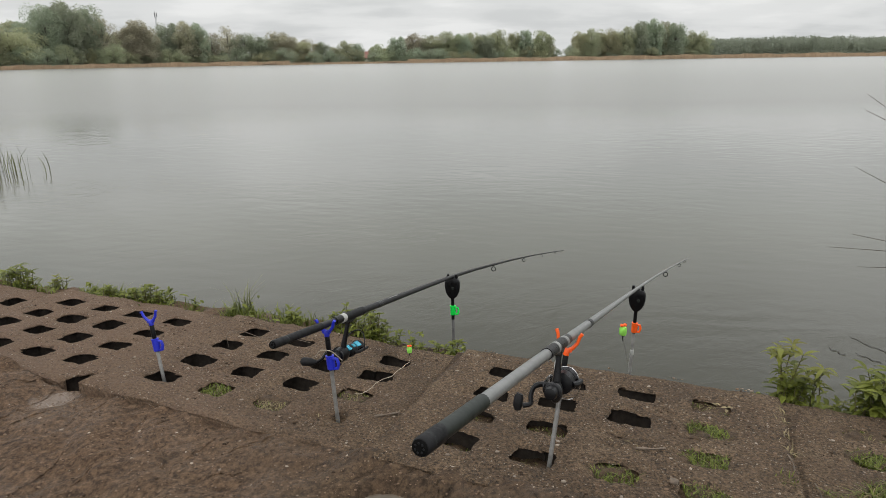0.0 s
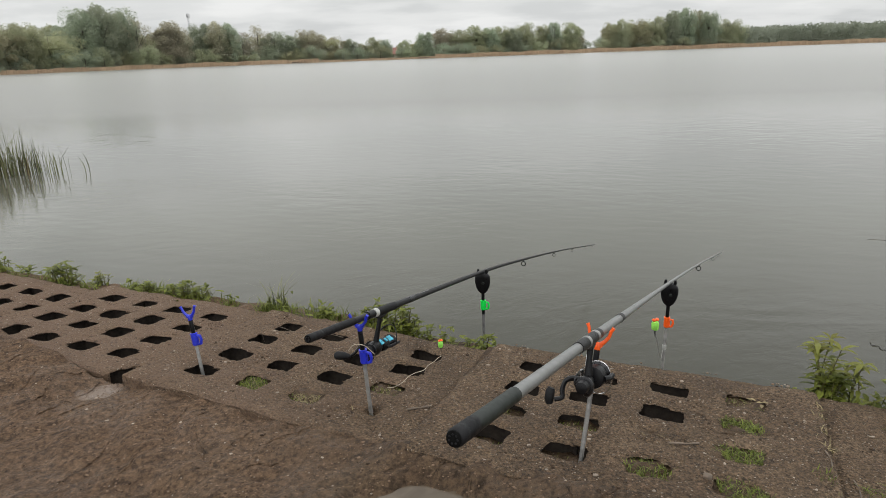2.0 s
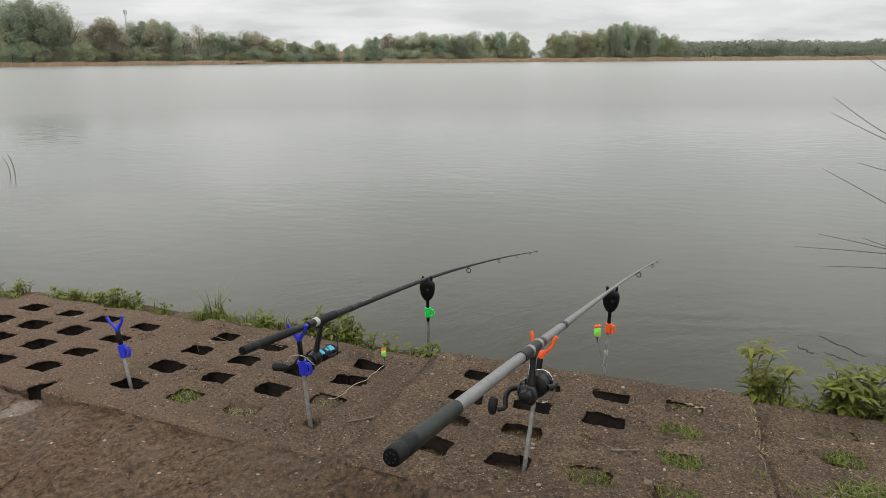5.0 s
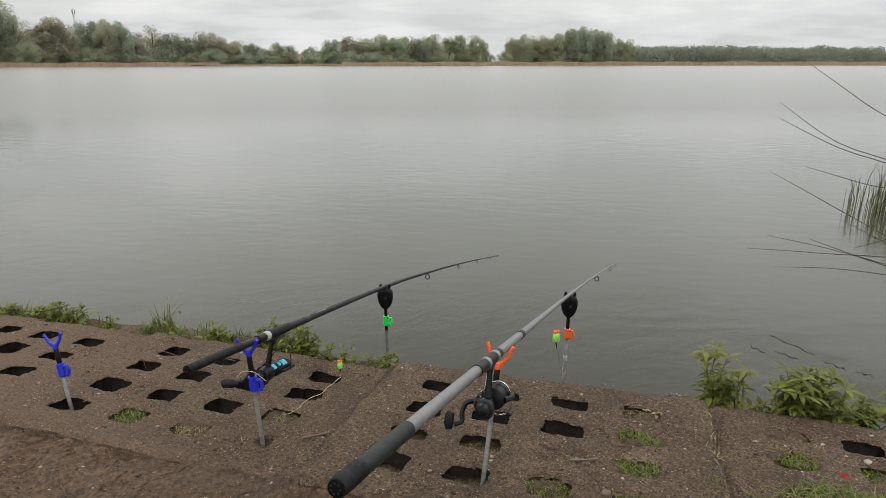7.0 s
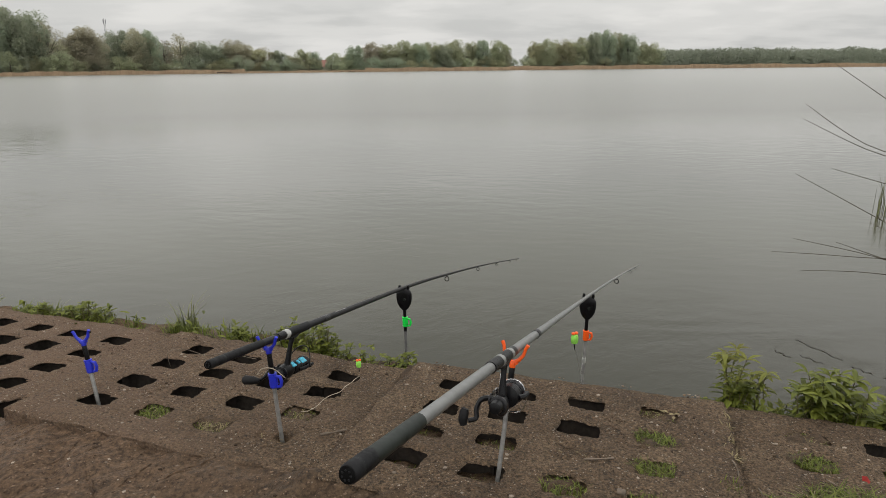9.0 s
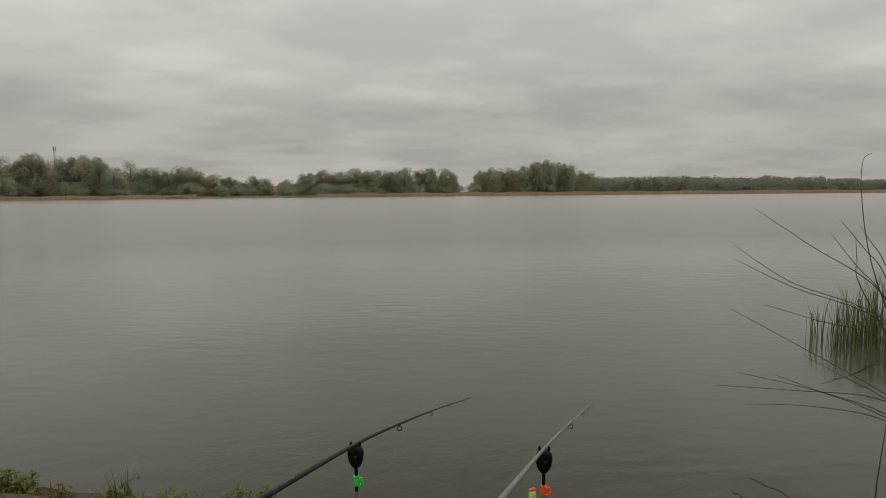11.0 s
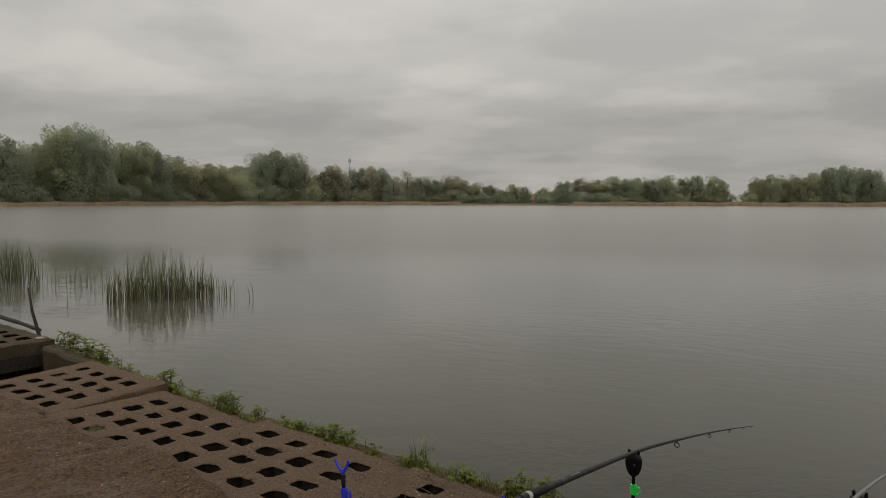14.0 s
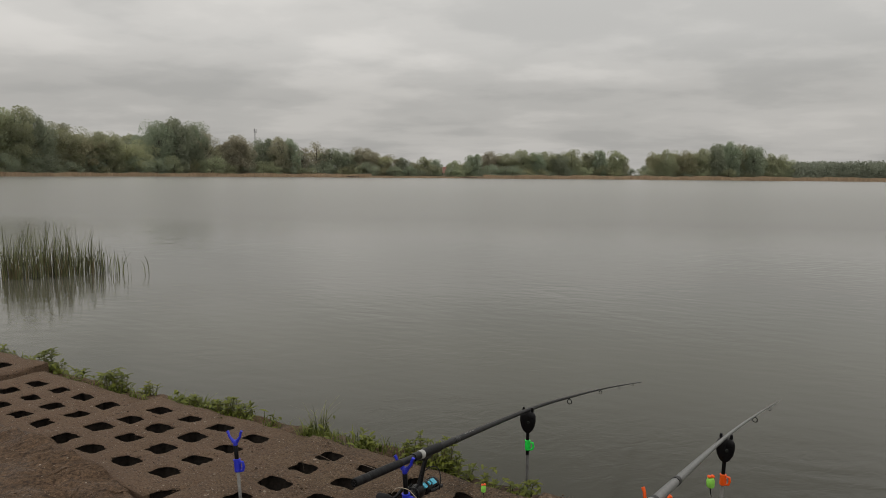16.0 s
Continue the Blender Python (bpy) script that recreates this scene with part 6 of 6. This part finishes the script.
body1, crank1 = reel(rod1, rod_axes(p - org1, d, 6), BLACK, CYAN, "black spinning reel with cyan labels", 0.103, 1.1, slender=True)
marks = Shape()
for a, b in ((0.640, 0.668), (0.674, 0.690), (0.696, 0.720)):
    pa, da = along(way1, (a + b) / 2)
    marks.box((0.0036, 0, 0.0094), (0.0016, b - a, 0.0012), rod_axes(pa - org1, da), 0.0003)
part("printed_mark", marks, TAPE, rod1, "small worn white print")
kn = Shape()
mk = rod_axes(p - org1, d, 6) @ Matrix.Scale(1.1, 4) @ Matrix.Translation((0, 0, -0.029))
kn.tube([(-0.044, -0.060, -0.095), (-0.058, -0.064, -0.097), (-0.078, -0.070, -0.099), (-0.084, -0.072, -0.0995)], [0.005, 0.0105, 0.0115, 0.007], 12, m=mk)
part("crank_knob", kn, FOAM, body1)

way2 = spline([(-0.026, 0.670, 0.509), (0.303, 1.357, 0.334), REST_D + lift, (1.10, 2.925, -0.050), (1.478, 3.591, -0.206)], 16)
rod2, len2, org2 = rod("fishing_rod", "silver-grey telescopic fishing rod with dark grip on orange fork", way2, ((0, 0.0112), (0.25, 0.0110), (0.5, 0.0072), (0.75, 0.0048), (1.0, 0.0020)),
                       [(0.560, 0.615, 0.0020, BLACK, "reel_seat"), (0.617, 0.634, 0.0024, RING, "metal_ring"), (0.636, 0.688, 0.0022, BLACK, "locking_nut"), (0.690, 0.708, 0.0022, RING, "metal_ring"),
                        (0.710, 0.735, 0.0012, BLACK, "collar"), (0.96, 0.985, 0.0014, BLACK, "ferrule")],
                       [(2.58, 0.0105), (3.02, 0.0075), (3.21, 0.0055)], 0.20, RUBBER, SILVER)
p, d = along(way2, 0.665)
m2 = rod_axes(p - org2, d, -4)
body2, crank2 = reel(rod2, m2, BLACK, GRAPHITE, "black spinning reel with steel bail", 0.082, 1.15, 0.046, True)
kn = Shape()
kn.tube([(-0.060, -0.050, -0.092), (-0.062, -0.051, -0.098), (-0.064, -0.052, -0.114), (-0.063, -0.052, -0.123)], [0.0065, 0.009, 0.009, 0.0065], 12, m=m2 @ Matrix.Scale(1.15, 4))
part("crank_knob", kn, FOAM, body2)
part("side_badge", Shape().box((-0.0175, 0.030, -0.075), (0.003, 0.006, 0.022), m2 @ Matrix.Scale(1.15, 4), 0.001), STEEL, body2, "bright steel bail arm")


# ---- bite bobbins, line and cord ----
def bobbin(at, label, tilt=0, size=1.35):
    ob = thing("bite_bobbin", label, "bite indicator", pose(*at, 0, tilt, 20) @ Matrix.Diagonal((size * 1.15, size * 1.15, size * 0.9, 1)), "bite bobbins")
    part("body", lathe(Shape(), [(0.004, 0), (0.0085, 0.003), (0.0098, 0.009), (0.0098, 0.024), (0.0080, 0.030), (0.0045, 0.032)], 14), LIME, ob, "translucent lime-green barrel")
    c = Shape()
    for sg in (-1, 1):
        c.ball((sg * 0.0048, 0, 0.037), (0.0050, 0.0055, 0.0052), None, 10, 7)
    part("cap", c, ORANGE, ob, "orange clip")
    part("pin", Shape().tube([(0, 0, 0.002), (0.001, 0, -0.012), (0.0025, 0, -0.024)], [0.002, 0.0016, 0.001], 7), BLACK, ob)
    return ob


bobbin((-0.127, 1.953, -0.006), "lime-green and orange bobbin standing on the slab", 0, 0.80)
BOB2 = Vector((0.716, 2.300, -0.110))
bobbin(BOB2, "lime-green and orange bobbin hanging below the rod")


def cord(name, pts, r, material, label, category):
    pts = spline(pts, 8)
    org = pts[0]
    return thing(name, label, category, org, data=Shape().tube([p - org for p in pts], r, 7).mesh(name, material))


def on_paving(x, y, k, lift_=0.004):
    """The paving's surface under a place, on slab k."""
    m = slab_at[k]
    n = m.to_3x3() @ Vector((0, 0, 1))
    o = m.translation
    return Vector((x, y, o.z - ((x - o.x) * n.x + (y - o.y) * n.y) / n.z + lift_))


for k, (x, y, n, sp, h) in enumerate(((1.00, 1.19, 90, 0.035, 0.036), (1.04, 1.15, 110, 0.04, 0.040), (1.10, 1.20, 110, 0.04, 0.038), (1.13, 1.14, 110, 0.045, 0.042), (1.06, 1.22, 60, 0.03, 0.028), (0.90, 1.20, 24, 0.02, 0.03))):
    tuft(on_paving(x, y, 5, -0.002), n, sp, h, 840 + k, "short grass spreading over the slab", stretch=1.4, droop=1.5, width=0.0015)
tuft(on_paving(1.07, 1.17, 5, -0.002), 60, 0.08, 0.04, 850, "withered blades among the grass on the slab", DRYGRASS, 1.4, droop=1.8, width=0.0014)
thing("stone", "pale round stone beside a slab opening", "stone", pose(*on_paving(1.291, 1.345, 5, 0.002), 0, 0, 30), "loose stones", data=Shape().ball((0, 0, 0), (0.013, 0.009, 0.005), None, 10, 7, 0.2).mesh("stone", PEBBLE))


cord("loose_cord", [on_paving(-0.127, 1.951, 3, 0.002), on_paving(-0.138, 1.925, 3), on_paving(-0.150, 1.893, 3), on_paving(-0.166, 1.862, 3), on_paving(-0.178, 1.822, 3), on_paving(-0.205, 1.795, 3), on_paving(-0.224, 1.762, 3), on_paving(-0.236, 1.722, 3), on_paving(-0.262, 1.700, 3, -0.004), on_paving(-0.285, 1.712, 3, -0.012)], 0.0010, CORD, "thin pale cord lying across the slab", "cord")
cord("loose_cord", [on_paving(-0.80, 2.075, 3, -0.03), on_paving(-0.80, 2.072, 3, 0.025), on_paving(-0.76, 2.115, 3, 0.022), on_paving(-0.68, 2.105, 3), on_paving(-0.62, 2.13, 3), on_paving(-0.50, 2.08, 3)], 0.0011, WOOD, "thin brown cord looping over the slab", "cord")
cord("fishing_line", [BOB2 + Vector((0.002, 0, -0.020)), BOB2 + Vector((0.012, 0, -0.05)), BOB2 + Vector((0.022, 0.01, -0.085)), BOB2 + Vector((0.034, 0.02, -0.125)), BOB2 + Vector((0.045, 0.03, -0.17))], 0.0007, LINE, "thin line hanging from the bobbin", "fishing line")
cord("fishing_line", [(0.7690, 2.343, -0.222), (0.7650, 2.342, -0.245), (0.7630, 2.342, -0.270), (0.7690, 2.343, -0.310)], 0.0012, TAPE, "pale line trailing from the taped bank stick", "fishing line")
cord("fishing_line", [(-0.36, 1.545, 0.19), (-0.34, 1.53, 0.215), (-0.31, 1.525, 0.215), (-0.285, 1.54, 0.18)], 0.0012, CORD, "pale loop of line round the rod rest", "fishing line")
tape = Shape()
lathe(tape, [(0.0075, 0.0), (0.0082, 0.001), (0.0082, 0.022), (0.0075, 0.023)], 14)
thing("tape_wrap", "pale tape wrapped round the bank stick", "tape", Matrix.Translation((0.7755, 2.3505, -0.222)), data=tape.mesh("tape_wrap", TAPE))


# ---- litter, twigs and stones ----
def twig(a, b, r, label, bend=0.01):
    a, b = Vector(a), Vector(b)
    mid = (a + b) / 2 + Vector((bend, -bend * 0.4, r * 0.4))
    pts = spline([a, mid, b], 5)
    return thing("twig", label, "twig", a, "twigs on the bank", data=Shape().tube([p - a for p in pts], [r * (0.7 + 0.4 * math.sin(k)) for k in range(len(pts))], 7).mesh("twig", WOOD))


twig(on_paving(-0.205, 1.545, 3, 0.004), on_paving(-0.136, 1.572, 3, 0.005), 0.0036, "short grey stick lying on the slab", 0.004)
twig(on_slab(4, 0.13, -0.10, 0.004), on_slab(4, 0.20, -0.075, 0.006), 0.003, "small broken twig on the slab")
twig(on_slab(4, 0.478, 0.02, 0.001), on_slab(4, 0.485, -0.06, 0.001), 0.0018, "thin twig lying along the slab joint", 0.004)
twig(on_slab(5, -0.465, -0.12, 0.001), on_slab(5, -0.46, -0.20, 0.001), 0.0018, "thin pale twig lying along the slab joint", 0.003)
twig(on_slab(5, -0.30, -0.02, 0.004), on_slab(5, -0.26, -0.08, 0.005), 0.0018, "thin dry stem on the slab", 0.003)
twig(on_slab(1, 0.0, -0.33, 0.02), on_slab(1, 0.11, -0.37, 0.03), 0.004, "short dark stick on the mud", 0.006)
thing("cork", "small grey-brown cork lying on the slab", "cork", pose(*on_slab(4, 0.225, -0.222, 0.010), 90, 0, 60), data=lathe(Shape(), [(0.005, -0.009), (0.007, -0.008), (0.007, 0.008), (0.005, 0.009)], 12).mesh("cork", WOOD))
wr, sm = Shape(), Matrix.Diagonal((0.30, 0.62, 0.9, 1))
wr.add([(-0.022, 0, 0), (0.0, 0.012, 0.012), (0.022, 0.004, 0.002), (-0.015, -0.018, 0.006), (0.004, -0.012, 0.022), (0.024, -0.016, 0.004), (-0.006, -0.03, 0.002), (0.012, -0.03, 0.010)],
       [(0, 1, 4, 3), (1, 2, 5, 4), (3, 4, 7, 6), (4, 5, 7)], sm)
thing("wrapper", "crumpled red scrap of wrapper in the grass", "litter", pose(*on_paving(1.150, 1.262, 5, 0.014), 0, 0, 12) @ Matrix.Diagonal((0.55, 0.85, 0.8, 1)), data=wr.mesh("wrapper", REDLITTER, False))
leaf_s = Shape()
for k in range(5):
    a = k * 2.1
    leaf(leaf_s, (0.012 * math.cos(a * 1.7), 0.012 * math.sin(a), 0.004), (math.cos(a), math.sin(a), 0.25), 0.020, 0.009, 0.3)
thing("dead_leaves", "small heap of withered pale leaves on the slab", "leaves", pose(*on_slab(4, 0.335, 0.215, 0.0)), data=leaf_s.mesh("dead_leaves", DRYGRASS, False))
thing("stone", "flat pale stone on the slab", "stone", pose(*on_slab(5, -0.06, 0.10, 0.004), 0, 0, 30), "loose stones", data=Shape().ball((0, 0, 0), (0.022, 0.012, 0.008), None, 10, 7, 0.2).mesh("stone", PEBBLE))

grit, crumb = Shape(), Shape()
rnd = random.Random(12)
for q_ in range(30000):
    # first over the whole paving, then the slabs round the rods, then the trodden mud
    u, v = (rnd.uniform(-3.6, 1.3), rnd.uniform(0.95, 1.9)) if q_ < 7000 else (rnd.uniform(-1.9, 1.3), rnd.uniform(1.19, 1.9)) if q_ < 19000 else (rnd.uniform(-2.1, 0.2), rnd.uniform(0.74, 1.19))
    x, y = xy(u, v)
    k = min(range(6), key=lambda q: (slab_at[q].translation.xy - Vector((x, y))).length)
    if v > 1.2:
        loc = slab_at[k].inverted() @ on_paving(x, y, k, 0)
        hx = abs((loc.x / PITCH_U + 1.5) % 1.0 - 0.0)
        cx, cy = (round(loc.x / PITCH_U + 1.5) - 1.5) * PITCH_U, (1.5 - round(1.5 - loc.y / PITCH_V)) * PITCH_V
        if (abs(loc.x - cx) < 0.075 and abs(loc.y - cy) < 0.06) or abs(loc.x) > 0.47:
            continue
        p = on_paving(x, y, k, -0.001)
    else:
        p = Vector((x, y, ground_z(u, v) - 0.001))
    if q_ % 6 == 0 and q_ < 12000:
        r = rnd.choice([0.0015, 0.002, 0.0025, 0.003, 0.0035, 0.005])
        grit.ball(p, (r * rnd.uniform(0.8, 1.5), r, r * 0.7), None, 5, 3, 0.4)
    else:
        r = min(0.0042, 0.0010 + rnd.expovariate(1100))
        crumb.ball(p, (r * rnd.uniform(0.8, 1.6), r * rnd.uniform(0.7, 1.2), r * 0.75), None, 5, 3, 0.6)
tagged(new("soil_crumbs", crumb.mesh("soil_crumbs", CRUMB)), "loose brown crumbs of soil on slabs and mud", "soil", kind="stuff")
tagged(new("gravel", grit.mesh("gravel", GRIT)), "scattered small pale pebbles on slabs and mud", "pebbles", kind="stuff")


# edges of trodden clods: low broken ridges in the mud
ridge = Shape()
rnd = random.Random(41)
WAYS = [[(-1.236, 1.524), (-1.19, 1.575), (-1.145, 1.609)], [(-1.019, 1.554), (-0.997, 1.606)], [(-0.784, 1.428), (-0.735, 1.37), (-0.698, 1.299)], [(-0.66, 1.34), (-0.63, 1.40), (-0.612, 1.428)], [(-0.57, 1.36), (-0.50, 1.395)]]
while len(WAYS) < 48:
    u, v = rnd.uniform(-2.2, 0.2), rnd.uniform(0.74, 1.13)
    x, y = xy(u, v)
    a, ln = radians(rnd.gauss(42, 22)), rnd.uniform(0.015, 0.07)
    WAYS.append([(x, y), (x + ln * math.cos(a), y + ln * math.sin(a)), (x + 2 * ln * math.cos(a + 0.25), y + 2 * ln * math.sin(a + 0.25))])
for way in WAYS:
    pts = []
    for p in spline([Vector((x, y, 0)) for x, y in way], 7):
        x, y = p.x + rnd.gauss(0, 0.002), p.y + rnd.gauss(0, 0.002)
        pts.append(Vector((x, y, ground_z(*uv(x, y)) + rnd.uniform(-0.001, 0.002))))
    n = len(pts)
    ridge.tube(pts, [(0.0010 + 0.0036 * math.sin(math.pi * (k + 0.5) / n)) * rnd.uniform(0.5, 1.2) for k in range(n)], 6, True, None, 0.8)
tagged(new("mud_ridges", ridge.mesh("mud_ridges", MUD)), "low broken ridges of trodden brown mud", "mud", kind="stuff")


# ---- old concrete edging further along the bank ----
blk, rows = Shape(), 13
verts, faces = [], []
for k in range(rows):
    # a crumbled beam, higher at one end, its upper edges worn round
    f = k / (rows - 1)
    x, top = -0.26 + 0.52 * f, 0.085 - 0.055 * f + 0.008 * noise.noise(Vector((k * 0.7, 1.0, 0.0)))
    for y, z in ((-0.05, -0.22), (-0.055, top - 0.020), (-0.040, top - 0.004), (0.0, top), (0.045, top - 0.004), (0.058, top - 0.022), (0.05, -0.22)):
        w = 0.007 * noise.noise(Vector((x * 14, y * 14, z * 14)))
        verts.append((x, y + w, z + w))
for k in range(rows - 1):
    for q in range(6):
        a = k * 7 + q
        faces.append((a, a + 7, a + 8, a + 1))
faces += [tuple(range(7)), tuple(reversed(range((rows - 1) * 7, rows * 7)))]
blk.add(verts, faces)
thing("concrete_block", "sloping broken concrete edging block beside weeds", "concrete block", pose(-3.90, 3.56, -0.095, 0, 0, -14), data=sharp(blk.mesh("concrete_block", MOSSY), 30))
top = slab_shape(91, 0.053, 0.043, None, MOSSY)
thing("concrete_slab", "raised weathered concrete grid slab with a thick exposed edge", "paving slab", pose(-4.80, 3.54, 0.018, 0, 0, -20), "paving slabs along the bank", data=top)
log = Shape().tube(spline([(-5.9, 4.50, 0.10), (-5.3, 4.16, 0.06), (-4.86, 4.00, 0.045), (-4.56, 3.91, 0.02)], 5), [0.020] * 5 + [0.018] * 5 + [0.015] * 6, 9)
thing("log", "dark wet branch lying on the slab's rim", "branch", data=log.mesh("log", DARKWOOD))
post = Shape().tube([(-4.53, 3.90, -0.45), (-4.55, 3.895, -0.02), (-4.63, 3.91, 0.18), (-4.69, 3.94, 0.36)], [0.014, 0.014, 0.011, 0.008], 9)
thing("post", "dark leaning wooden stake at the bank", "stake", data=post.mesh("post", DARKWOOD))
thing("stone", "pale stone on the raised slab's corner", "stone", pose(-4.29, 3.67, 0.024, 0, 0, 50), "loose stones", data=Shape().ball((0, 0, 0), (0.035, 0.02, 0.012), None, 10, 7, 0.2).mesh("stone", PEBBLE))
